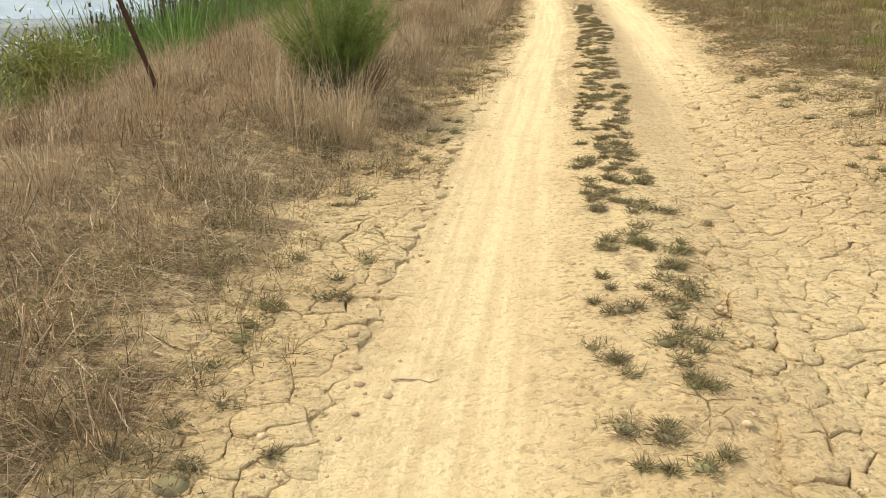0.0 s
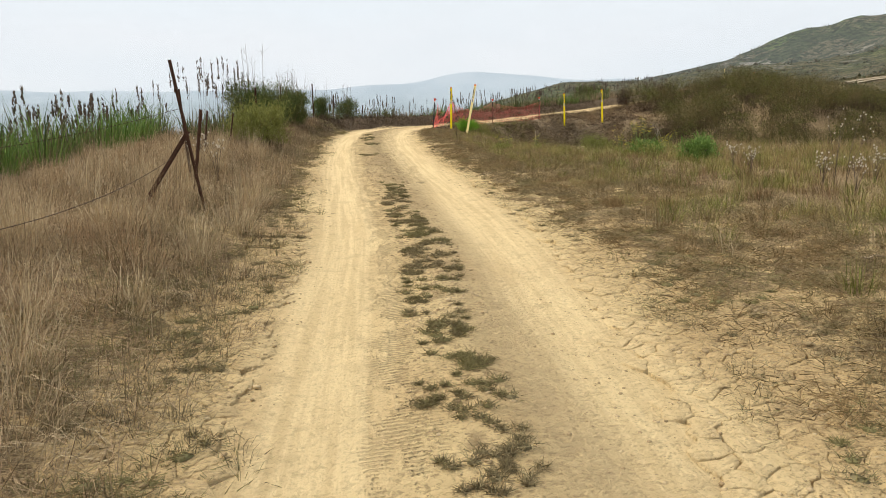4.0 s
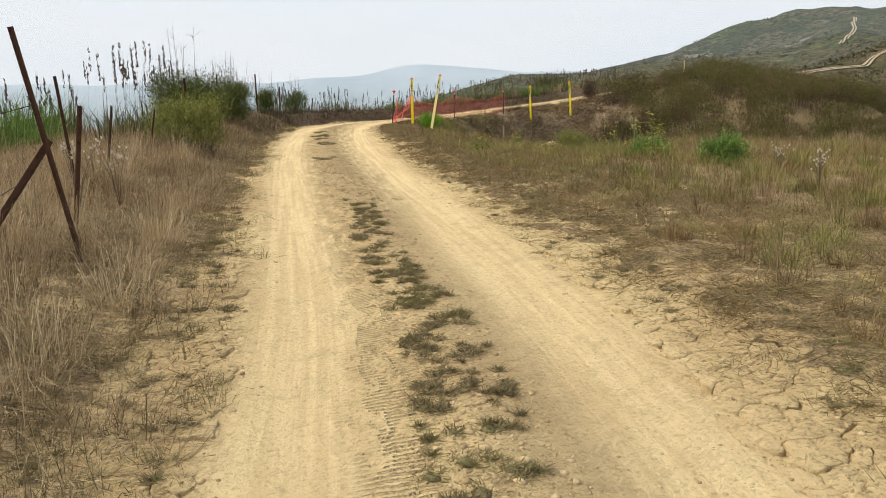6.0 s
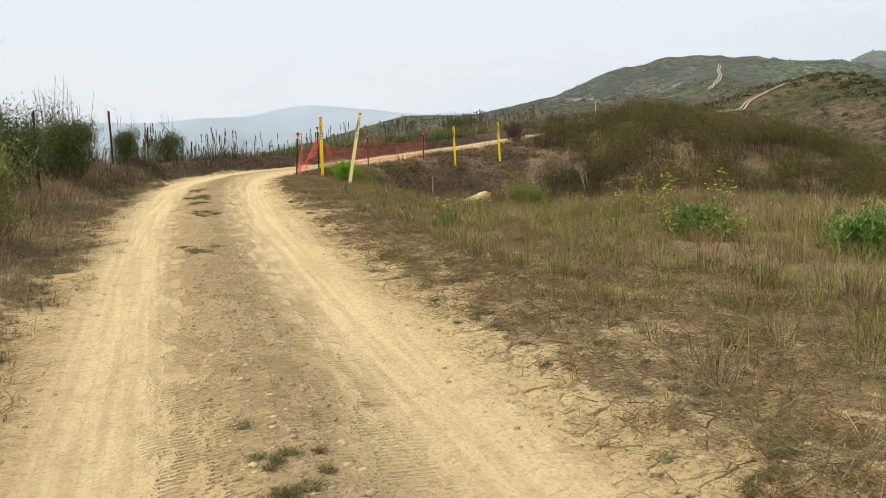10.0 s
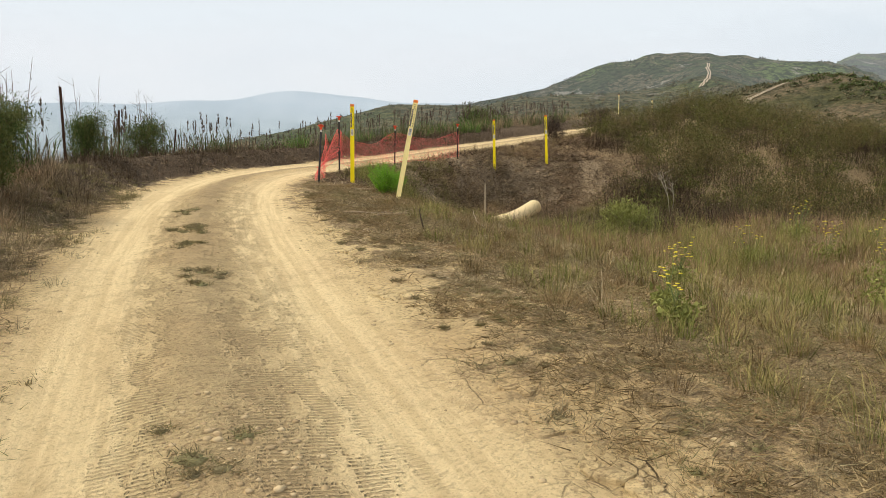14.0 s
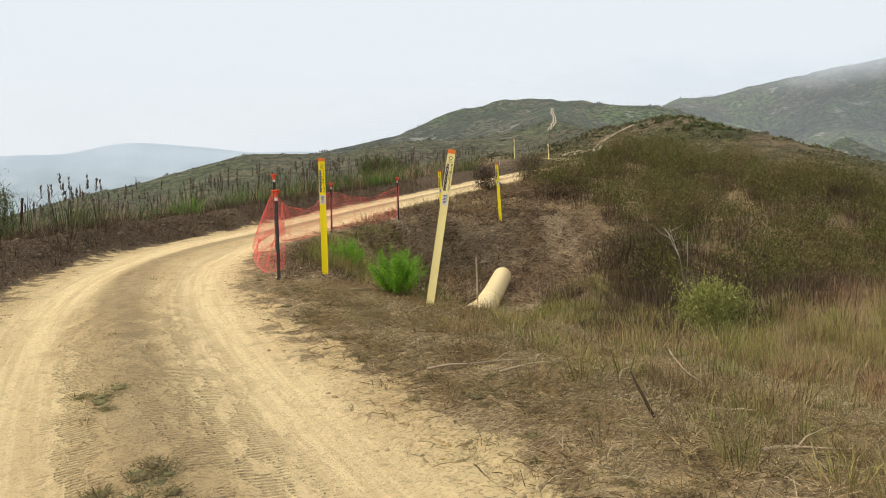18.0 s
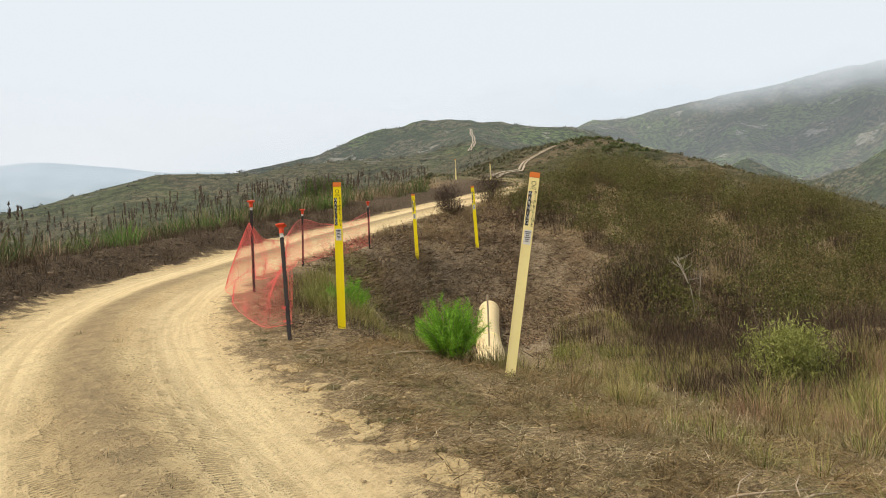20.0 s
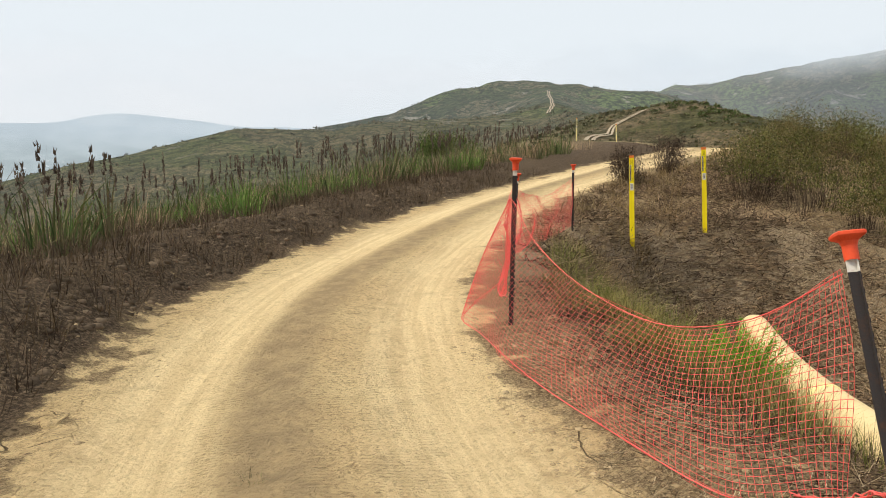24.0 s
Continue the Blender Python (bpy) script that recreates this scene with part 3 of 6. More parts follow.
def glow_sheet_material(name, thick, low, high, patchy):
    """Glow in the sky's colour imitating haze and low cloud, thinning out with height."""
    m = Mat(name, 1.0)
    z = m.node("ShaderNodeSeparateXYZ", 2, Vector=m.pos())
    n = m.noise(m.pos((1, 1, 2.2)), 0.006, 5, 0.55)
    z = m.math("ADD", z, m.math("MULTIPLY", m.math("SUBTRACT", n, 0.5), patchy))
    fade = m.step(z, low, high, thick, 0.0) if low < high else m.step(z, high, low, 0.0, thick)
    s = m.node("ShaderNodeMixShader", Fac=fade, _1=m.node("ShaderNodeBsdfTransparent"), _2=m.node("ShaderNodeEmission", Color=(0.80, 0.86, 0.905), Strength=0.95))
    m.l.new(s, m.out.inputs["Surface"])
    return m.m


def glow_sheet(name, r, a0, a1, low, high, material, label):
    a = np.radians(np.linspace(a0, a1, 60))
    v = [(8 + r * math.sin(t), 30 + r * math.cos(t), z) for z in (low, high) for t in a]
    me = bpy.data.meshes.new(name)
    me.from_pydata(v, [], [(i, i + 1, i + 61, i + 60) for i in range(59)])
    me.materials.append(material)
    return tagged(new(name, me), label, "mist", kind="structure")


# Glowing sheets added to pale the hills, in place of air haze.
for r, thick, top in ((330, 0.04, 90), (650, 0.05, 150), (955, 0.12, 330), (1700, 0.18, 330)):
    glow_sheet("backdrop_haze_glow", r, -75, 130, -90, top + 60, glow_sheet_material("mist", thick, top * 0.5, top, 40), "thin glowing sheet added for haze over the valley")
glow_sheet("backdrop_cloud", 1010, -75, 130, 60, 900, glow_sheet_material("low_cloud", 0.97, 190, 112, 70), "low cloud hiding the summit, a sheet glowing in sky colour")


# a far town in the valley: pale roofs and walls, too small to tell apart
town = bmesh.new()
town_rng = random.Random(8)
for i in range(150):
    a, r = radians(town_rng.uniform(-58, -12)), town_rng.uniform(520, 1250)
    tx, ty = 8 + r * math.sin(a), 30 + r * math.cos(a)
    w, l, h = town_rng.uniform(7, 16), town_rng.uniform(9, 26), town_rng.uniform(4, 8)
    m = Matrix.Translation((tx, ty, height(tx, ty) + h / 2 - 1)) @ pose(0, 0, 0, 0, 0, town_rng.uniform(0, 180)) @ Matrix.Diagonal((w, l, h, 1))
    bmesh.ops.create_cube(town, size=1, matrix=m)
me = bpy.data.meshes.new("distant_town")
town.to_mesh(me)
town.free()
me.materials.append(plain("pale_walls", (0.62, 0.62, 0.60), (0.35, 0.33, 0.31), 0.9, 0.02))
tagged(new("distant_town", me), "pale buildings far off in the valley", "town", kind="stuff")

# ---- things ----
def part(name, bm, material, parent=None, label=""):
    me = bpy.data.meshes.new(name)
    bm.to_mesh(me)
    bm.free()
    me.materials.append(material)
    ob = new(name, me)
    if parent is not None:
        ob.parent = parent
    return tagged(ob, label)


def box(bm, size, at=(0, 0, 0), turn=None, bevel=0.0):
    m = Matrix.Translation(at) @ (turn or Matrix()) @ Matrix.Diagonal((*size, 1))
    vs = bmesh.ops.create_cube(bm, size=1, matrix=m)["verts"]
    if bevel:
        es = list({e for v in vs for e in v.link_edges})
        bmesh.ops.bevel(bm, geom=es, offset=bevel, segments=2, affect="EDGES")
    return bm


def tube(bm, pts, radii, n=8, cap=True):
    """A round bar along pts."""
    pts = [Vector(p) for p in pts]
    rings = []
    for i, p in enumerate(pts):
        way = (pts[min(i + 1, len(pts) - 1)] - pts[max(i - 1, 0)]).normalized()
        side = way.cross(Vector((0.31, 0.17, 1) if abs(way.z) < 0.9 else (1, 0.2, 0))).normalized()
        up = side.cross(way)
        r = radii[i] if isinstance(radii, (list, tuple)) else radii
        rings.append([bm.verts.new(p + r * (math.cos(a) * side + math.sin(a) * up)) for a in (2 * math.pi * k / n for k in range(n))])
    for a, b in zip(rings[:-1], rings[1:]):
        for k in range(n):
            bm.faces.new((a[k], a[(k + 1) % n], b[(k + 1) % n], b[k]))
    if cap:
        bm.faces.new(rings[0][::-1]), bm.faces.new(rings[-1])
    for f in bm.faces:
        f.smooth = True
    return bm


def thing(name, at, label, category, group="", turn=(0, 0, 0)):
    e = new(name)
    e.matrix_world = pose(*at, *turn)
    return tagged(e, label, category, group)


YELLOW = plain("marker_yellow", (0.94, 0.74, 0.010), (0.86, 0.64, 0.015), 0.45, 3.0, bump=0.03)
CREAM = plain("marker_faded_yellow", (0.90, 0.75, 0.33), (0.80, 0.63, 0.26), 0.5, 3.0, bump=0.03)
ORANGE = plain("marker_orange", (0.78, 0.21, 0.04), (0.6, 0.15, 0.03), 0.5, 20.0, bump=0.03)
STEEL = plain("post_steel", (0.045, 0.040, 0.040), (0.10, 0.05, 0.03), 0.6, 14.0, bump=0.2)
RUST = plain("post_rust", (0.085, 0.045, 0.030), (0.035, 0.02, 0.015), 0.8, 18.0, bump=0.4)
CAP_RED = plain("cap_red", (0.72, 0.085, 0.03), (0.5, 0.05, 0.02), 0.5, 12.0, bump=0.05)
WHITE = plain("white_paint", (0.72, 0.68, 0.62), (0.45, 0.33, 0.25), 0.6, 25.0, bump=0.1)
BLACK = plain("black_print", (0.02, 0.02, 0.02), (0.03, 0.03, 0.03), 0.6, 30.0, bump=0.02)


def words(text, size, material, parent, at, name="lettering", turn=0.0, wide=1.0):
    """A line of print, as thin mesh letters, facing -y."""
    cu = bpy.data.curves.new(name, "FONT")
    cu.body, cu.size, cu.extrude, cu.align_x, cu.align_y = text, size, 0.0006, "CENTER", "CENTER"
    tmp = bpy.data.objects.new(name, cu)
    scene.collection.objects.link(tmp)
    me = bpy.data.meshes.new_from_object(tmp.evaluated_get(bpy.context.evaluated_depsgraph_get()))
    bpy.data.objects.remove(tmp)
    me.materials.append(material)
    ob = new(name, me)
    ob.parent = parent
    ob.matrix_basis = pose(*at, 90, turn, 0) @ Matrix.Diagonal((wide, 1, 1, 1))
    return ob


def marker(at, high, lean, face, body, label, decal=0.62):
    """A flat fibreglass pipeline marker: ribbed blade, orange top band, warning decal."""
    e = thing("pipeline_marker", at, label, "marker post", "pipeline markers", (lean[0], lean[1], face))
    w, t = 0.094, 0.011
    box_bm = bmesh.new()
    box(box_bm, (w, t, high + 0.3 - 0.05), (0, 0, (high - 0.3 - 0.05) / 2), bevel=0.003)
    for sx in (-1, 1):
        box(box_bm, (0.007, t + 0.006, high + 0.25), (sx * (w / 2 - 0.0036), 0, (high - 0.3) / 2 - 0.03), bevel=0.002)
    part("blade", box_bm, body, e)
    part("top_band", box(bmesh.new(), (w + 0.001, t + 0.008, 0.05), (0, 0, high - 0.025), bevel=0.003), ORANGE, e, "faded orange reflective band")
    d = part("warning_decal", box(bmesh.new(), (w - 0.018, 0.002, decal), (0, -t / 2 - 0.001, high - 0.07 - decal / 2)), YELLOW if body is YELLOW else CREAM, e, "yellow and white decal with black print")
    y = -t / 2 - 0.0032
    ring = bmesh.new()
    bmesh.ops.create_circle(ring, cap_ends=False, radius=0.022, segments=24)
    inner = [v.co.copy() for v in ring.verts]
    ring.clear()
    for k, c in enumerate(inner):
        a, b = c, inner[(k + 1) % len(inner)]
        ring.faces.new([ring.verts.new((p.x * q, y, p.y * q + high - 0.105)) for p, q in ((a, 1), (b, 1), (b, 0.78), (a, 0.78))])
    part("sign_ring", ring, BLACK, d)
    part("black_field", box(bmesh.new(), (0.032, 0.0012, decal * 0.52), (-0.0225, y + 0.001, high - 0.18 - decal * 0.26)), BLACK, d)
    for i, ch in enumerate("WARNING"):
        words(ch, 0.052, WHITE, d, (-0.0225, y, high - 0.205 - i * decal * 0.072), wide=0.8)
    for i, (line, size) in enumerate((("HIGH", 0.016), ("PRESSURE", 0.014))):
        words(line, size, BLACK, d, (0, y, high - 0.140 - i * 0.017))
    for i, ch in enumerate("PIPELINE"):
        words(ch, 0.050, BLACK, d, (0.027, y, high - 0.195 - i * decal * 0.068), wide=0.8)
    for i, ch in enumerate("GAS"):
        words(ch, 0.032, BLACK, d, (0.004, y, high - 0.28 - i * 0.036), wide=0.8)
    part("notice", box(bmesh.new(), (0.066, 0.0012, decal * 0.22), (0, y + 0.001, high - 0.07 - decal * 0.87)), WHITE, d)
    for i in range(6):
        part("print_line", box(bmesh.new(), (0.052 - 0.012 * (i % 3), 0.001, 0.007), (0, y - 0.001, high - 0.07 - decal * 0.79 - i * decal * 0.028)), BLACK, d)
    return e


MARKERS = [((9.34, 33.48), 1.91, (-4.9, 9.5), -48, CREAM, "sun-faded cream pipeline marker leaning beside the road"),
           ((9.47, 36.09), 1.715, (0.5, 0.8), -48, YELLOW, "bright yellow flat pipeline marker with warning decal"),
           ((18.10, 43.64), 1.78, (0, -1.5), -50, YELLOW, "yellow pipeline marker in grass above the hollow"),
           ((20.20, 43.28), 1.80, (0, -2.5), -50, YELLOW, "yellow pipeline marker on the brown bank"),
           ((44.6, 66.4), 1.5, (0, 0), -45, CREAM, "pale distant pipeline marker on the ridge"),
           ((46.4, 64.5), 1.5, (0, -2), -45, CREAM, "pale distant pipeline marker on the ridge")]
for (mx, my), high, lean, face, body, label in MARKERS:
    marker((mx, my, height(mx, my)), high, lean, face, body, label)


def t_post(at, high, lean=(0, 0), material=STEEL, capped=True, group="fence posts", label="", tip=WHITE, face=0, name="steel_fence_post"):
    """A steel T-section post with studs, a painted tip and, where it has one, a red safety cap."""
    e = thing(name, at, label, "fence post", group, (lean[0], lean[1], face))
    bm = bmesh.new()
    top = high - (0.13 if tip else 0)
    box(bm, (0.036, 0.005, top + 0.3), (0, 0, (top - 0.3) / 2))
    box(bm, (0.006, 0.034, top + 0.3), (0, 0.0185, (top - 0.3) / 2))
    part("stem", bm, material, e)
    bm = bmesh.new()
    for i in range(int(top / 0.055)):
        box(bm, (0.012, 0.008, 0.018), (0, -0.006, 0.05 + i * 0.055))
    tagged(part("studs", bm, material, e), kind="stuff")
    if tip:
        bm = bmesh.new()
        box(bm, (0.0362, 0.0054, 0.13), (0, 0, high - 0.065))
        box(bm, (0.0064, 0.034, 0.13), (0, 0.0185, high - 0.065))
        part("painted_tip", bm, tip, e, "chipped white painted tip")
    if capped:
        bm = bmesh.new()
        prof = [(0.027, -0.085), (0.028, -0.03), (0.034, -0.012), (0.052, 0.004), (0.055, 0.008), (0.055, 0.018), (0.050, 0.023), (0.025, 0.026)]
        rings = []
        for r, z in prof:
            ring = []
            for k in range(24):
                a = 2 * math.pi * k / 24
                q = r if r < 0.04 else r / max(abs(math.cos(a)), abs(math.sin(a))) ** 0.75
                ring.append(bm.verts.new((q * math.cos(a), 0.012 + q * math.sin(a), high + z)))
            rings.append(ring)
        for a, b in zip(rings[:-1], rings[1:]):
            for k in range(24):
                bm.faces.new((a[k], a[(k + 1) % 24], b[(k + 1) % 24], b[k]))
        bm.faces.new(rings[-1])
        part("safety_cap", bm, CAP_RED, e, "red plastic mushroom safety cap")
    return e


CAPPED = [((8.64, 35.92), 1.30, (-6.5, 17.5), "steel post with red safety cap holding the net"), ((10.55, 39.68), 1.46, (1.5, -2), "tall steel post with red safety cap at the road's edge"),
          ((13.53, 42.50), 1.23, (3, -4), "steel post with red safety cap behind the net"), ((16.77, 44.04), 1.23, (0, 0), "steel post with red safety cap at the net's end")]
for (mx, my), high, lean, label in CAPPED:
    t_post((mx, my, height(mx, my)), high, lean, label=label, group="net posts", face=40)

# ---- plants ----
def mesh_of(name, verts, faces, material, smooth_faces=False):
    """A mesh from arrays: verts (n, 3); faces: a list of index arrays, one for each number of corners."""
    me = bpy.data.meshes.new(name)
    verts = np.asarray(verts, np.float32)
    me.vertices.add(len(verts)), me.vertices.foreach_set("co", verts.ravel())
    loops = np.concatenate([f.ravel() for f in faces]).astype(np.int32)
    sizes = np.concatenate([np.full(len(f), f.shape[1]) for f in faces])
    me.loops.add(len(loops)), me.loops.foreach_set("vertex_index", loops)
    me.polygons.add(len(sizes)), me.polygons.foreach_set("loop_start", np.concatenate([[0], np.cumsum(sizes)[:-1]]).astype(np.int32))
    if smooth_faces:
        me.polygons.foreach_set("use_smooth", np.ones(len(sizes), bool))
    me.materials.append(material)
    me.update()
    return me


def blade_arrays(base, high, turn, lean, wide, rng, droop=0.5):
    """Bent tapering blades: base (n, 3), length, the way it leans, how far, its width."""
    n = len(base)
    way = np.stack([np.cos(turn), np.sin(turn), np.zeros(n)], 1)
    side_turn = turn + np.pi / 2 + rng.uniform(-0.9, 0.9, n)
    side = np.stack([np.cos(side_turn), np.sin(side_turn), np.zeros(n)], 1) * (wide / 2)[:, None]
    up = high / np.sqrt(1 + lean ** 2)
    mid = base + way * (up * lean * 0.36)[:, None] + np.array([0, 0, 1.0]) * (up * 0.60)[:, None]
    tip = base + way * (up * lean)[:, None] + np.array([0, 0, 1.0]) * (up * (1 - droop * 0.3 * np.minimum(lean, 1.6)))[:, None]
    v = np.stack([base - side, base + side, mid - side * 0.8, mid + side * 0.8, tip], 1).reshape(-1, 3)
    i = np.arange(n)[:, None] * 5
    return v, [i + np.array([[0, 1, 3, 2]]), i + np.array([[2, 3, 4]])]


def join(parts):
    vs, q = [], {}
    at = 0
    for v, faces in parts:
        for f in faces:
            q.setdefault(f.shape[1], []).append(f + at)
        vs.append(v)
        at += len(v)
    return np.vstack(vs), [np.vstack(f) for f in q.values()]


def on_lane(s, d):
    """World x, y of a place along the road and to its right."""
    x, y = np.interp(s, LINE_S, LINE[:, 0]), np.interp(s, LINE_S, LINE[:, 1])
    tx, ty = np.interp(s, LINE_S, LINE_T[:, 0]), np.interp(s, LINE_S, LINE_T[:, 1])
    return x + ty * d, y - tx * d


def tufts(rng, x, y, per, radius, high, wide, lean, bias=(0.0, 0.0), spread_h=0.4, droop=0.5, sink=0.01, plain_blades=False):
    """Tufts of blades round the places x, y; bias: a common way of leaning and its weight."""
    n = len(x)
    per = np.broadcast_to(per, n).astype(int)
    k = np.repeat(np.arange(n), per)
    r, a = np.sqrt(rng.uniform(0, 1, len(k))), rng.uniform(0, 2 * np.pi, len(k))
    size = rng.uniform(0.65, 1.3, n)[k]
    rad = np.broadcast_to(radius, n)[k] * size
    bx, by = x[k] + r * rad * np.cos(a), y[k] + r * rad * np.sin(a)
    bz = land(bx, by)[0] - sink
    common = np.broadcast_to(bias[0], n)[k]
    wx = np.cos(a) * (1 - bias[1]) + np.cos(common) * bias[1] + rng.normal(0, 0.35, len(k))
    wy = np.sin(a) * (1 - bias[1]) + np.sin(common) * bias[1] + rng.normal(0, 0.35, len(k))
    hh = np.broadcast_to(high, n)[k] * size * rng.uniform(1 - spread_h, 1 + spread_h, len(k))
    ll = np.abs(rng.normal(lean, lean * 0.5, len(k))) * (0.4 + 0.6 * r)
    if plain_blades:
        turn = np.arctan2(wy, wx)
        up = hh / np.sqrt(1 + ll ** 2)
        side = np.broadcast_to(wide, n)[k] * rng.uniform(0.6, 1.4, len(k)) * 0.5
        q = turn + np.pi / 2 + rng.uniform(-0.9, 0.9, len(k))
        off = np.stack([np.cos(q) * side, np.sin(q) * side, 0 * side], 1)
        base = np.stack([bx, by, bz], 1)
        tip = base + np.stack([np.cos(turn) * up * ll, np.sin(turn) * up * ll, up * (1 - droop * 0.3 * np.minimum(ll, 1.6))], 1)
        return np.stack([base - off, base + off, tip], 1).reshape(-1, 3), [np.arange(len(k))[:, None] * 3 + np.array([[0, 1, 2]])]
    return blade_arrays(np.stack([bx, by, bz], 1), hh, np.arctan2(wy, wx), ll, np.broadcast_to(wide, n)[k] * rng.uniform(0.6, 1.4, len(k)), rng, droop)


def patch(x, y, size, seed, lo, rng):
    """Keeps places in uneven patches."""
    return waves(x, y, size, seed) + rng.uniform(-0.25, 0.25, len(x)) > lo


def stuff(name, arrays, material, label, category):
    return tagged(new(name, mesh_of(name, *join(arrays), material)), label, category, kind="stuff")


DRY = leafy("dry_grass", (0.14, 0.098, 0.056), (0.70, 0.545, 0.34), (0.46, 0.325, 0.195))
DRY_MAT = leafy("matted_grass", (0.12, 0.082, 0.038), (0.56, 0.425, 0.22), (0.34, 0.235, 0.115))
RUSSET = leafy("russet_grass", (0.15, 0.088, 0.050), (0.50, 0.335, 0.20), (0.36, 0.225, 0.13))
STRAW = leafy("straw", (0.42, 0.32, 0.19), (0.70, 0.57, 0.37))
BANK_GRASS = leafy("dead_bank_grass", (0.045, 0.031, 0.021), (0.28, 0.20, 0.125), (0.12, 0.086, 0.05))
MAT_WEED = leafy("low_weeds", (0.15, 0.118, 0.062), (0.50, 0.40, 0.225), (0.27, 0.235, 0.105))
WEED_CORE = leafy("weed_hearts", (0.17, 0.14, 0.075), (0.36, 0.30, 0.165), (0.24, 0.22, 0.105), through=0.0, rough=0.95)
OLIVE = leafy("olive_grass", (0.11, 0.12, 0.028), (0.42, 0.42, 0.125), (0.38, 0.31, 0.12))
GREEN = leafy("green_blades", (0.10, 0.18, 0.04), (0.24, 0.34, 0.085))
REED = leafy("reed_blades", (0.065, 0.095, 0.032), (0.22, 0.26, 0.085), (0.19, 0.155, 0.085))
PLUME = leafy("reed_plumes", (0.09, 0.066, 0.048), (0.22, 0.165, 0.12))
SCRUB_STEM = leafy("scrub_stems", (0.050, 0.033, 0.022), (0.27, 0.185, 0.12), through=0.05)
DARK_STEM = leafy("dead_scrub_stems", (0.028, 0.019, 0.014), (0.15, 0.102, 0.070), through=0.03)
SCRUB_LEAF = leafy("scrub_leaves", (0.045, 0.050, 0.015), (0.27, 0.272, 0.07), (0.21, 0.155, 0.068), through=0.06)
FENNEL = leafy("fennel_leaves", (0.13, 0.30, 0.02), (0.36, 0.62, 0.07))
BUSH = leafy("bush_leaves", (0.055, 0.085, 0.026), (0.20, 0.255, 0.07), (0.15, 0.15, 0.05))
BUSH_PALE = leafy("pale_bush_leaves", (0.18, 0.19, 0.05), (0.36, 0.36, 0.11))
BUSH_FINE = leafy("feathery_bush_leaves", (0.09, 0.16, 0.035), (0.36, 0.47, 0.12), (0.30, 0.32, 0.09))
FLOWER = leafy("yellow_petals", (0.75, 0.58, 0.03), (0.85, 0.72, 0.10))
PALE_HEAD = leafy("thistle_down", (0.46, 0.39, 0.30), (0.70, 0.63, 0.52))
DARK_HEAD = leafy("seed_heads", (0.05, 0.035, 0.025), (0.12, 0.085, 0.06))
HILL_SCRUB = leafy("hill_scrub", (0.085, 0.090, 0.050), (0.185, 0.175, 0.095), (0.20, 0.16, 0.095), through=0.0, rough=0.95)

def clumps(rng, x, y, size, flat, sub):
    """Low rounded scrub clumps with uneven outlines."""
    bm = bmesh.new()
    bmesh.ops.create_icosphere(bm, subdivisions=sub, radius=1.0)
    bm.verts.ensure_lookup_table()
    v0 = np.array([v.co for v in bm.verts])
    f0 = np.array([[v.index for v in f.verts] for f in bm.faces])
    bm.free()
    n = len(x)
    v = v0[None] * (1 + rng.uniform(-0.3, 0.3, (n, len(v0), 1))) * size[:, None, None] * np.array([1, 1, flat])
    v = v + np.stack([x, y, land(x, y)[0] - size * flat * 0.25], 1)[:, None]
    return v.reshape(-1, 3), [(f0[None] + (np.arange(n) * len(v0))[:, None, None]).reshape(-1, 3)]


rng = np.random.RandomState(11)


def strip(n, s0, s1, d0, d1, seed=None, size=1.5, lo=-9.0):
    s, d = rng.uniform(s0, s1, n), rng.uniform(d0, d1, n)
    x, y = on_lane(s, d)
    if seed is None:
        return x, y, s, d
    k = patch(x, y, size, seed, lo, rng)
    return x[k], y[k], s[k], d[k]


def leaf_at(rng, p, size, up=0.3, slim=0.28):
    """Small pointed leaves at the places p."""
    n = len(p)
    a = rng.normal(0, 1, (n, 3)) + np.array([0, 0, up])
    a /= np.linalg.norm(a, axis=1)[:, None]
    b = np.cross(a, rng.normal(0, 1, (n, 3)))
    b /= np.linalg.norm(b, axis=1)[:, None] + 1e-9
    q = np.broadcast_to(size, n)[:, None] * rng.uniform(0.6, 1.4, n)[:, None]
    v = np.stack([p + b * q * slim, p + a * q, p - b * q * slim], 1).reshape(-1, 3)
    return v, [np.arange(n)[:, None] * 3 + np.array([[0, 1, 2]])]


def wind(x, y, seed, middle):
    return radians(middle) + 1.6 * waves(x, y, 3.0, seed)


def sown(n, s0, s1, d0, d1, lo, hi):
    """Places off the road where the cover is thick enough."""
    x, y, s, d = strip(n, s0, s1, d0, d1)
    k = cover(x, y, s, d) > rng.uniform(lo, hi, n)
    return x[k] + rng.normal(0, 0.12, k.sum()), y[k] + rng.normal(0, 0.12, k.sum()), s[k], d[k]


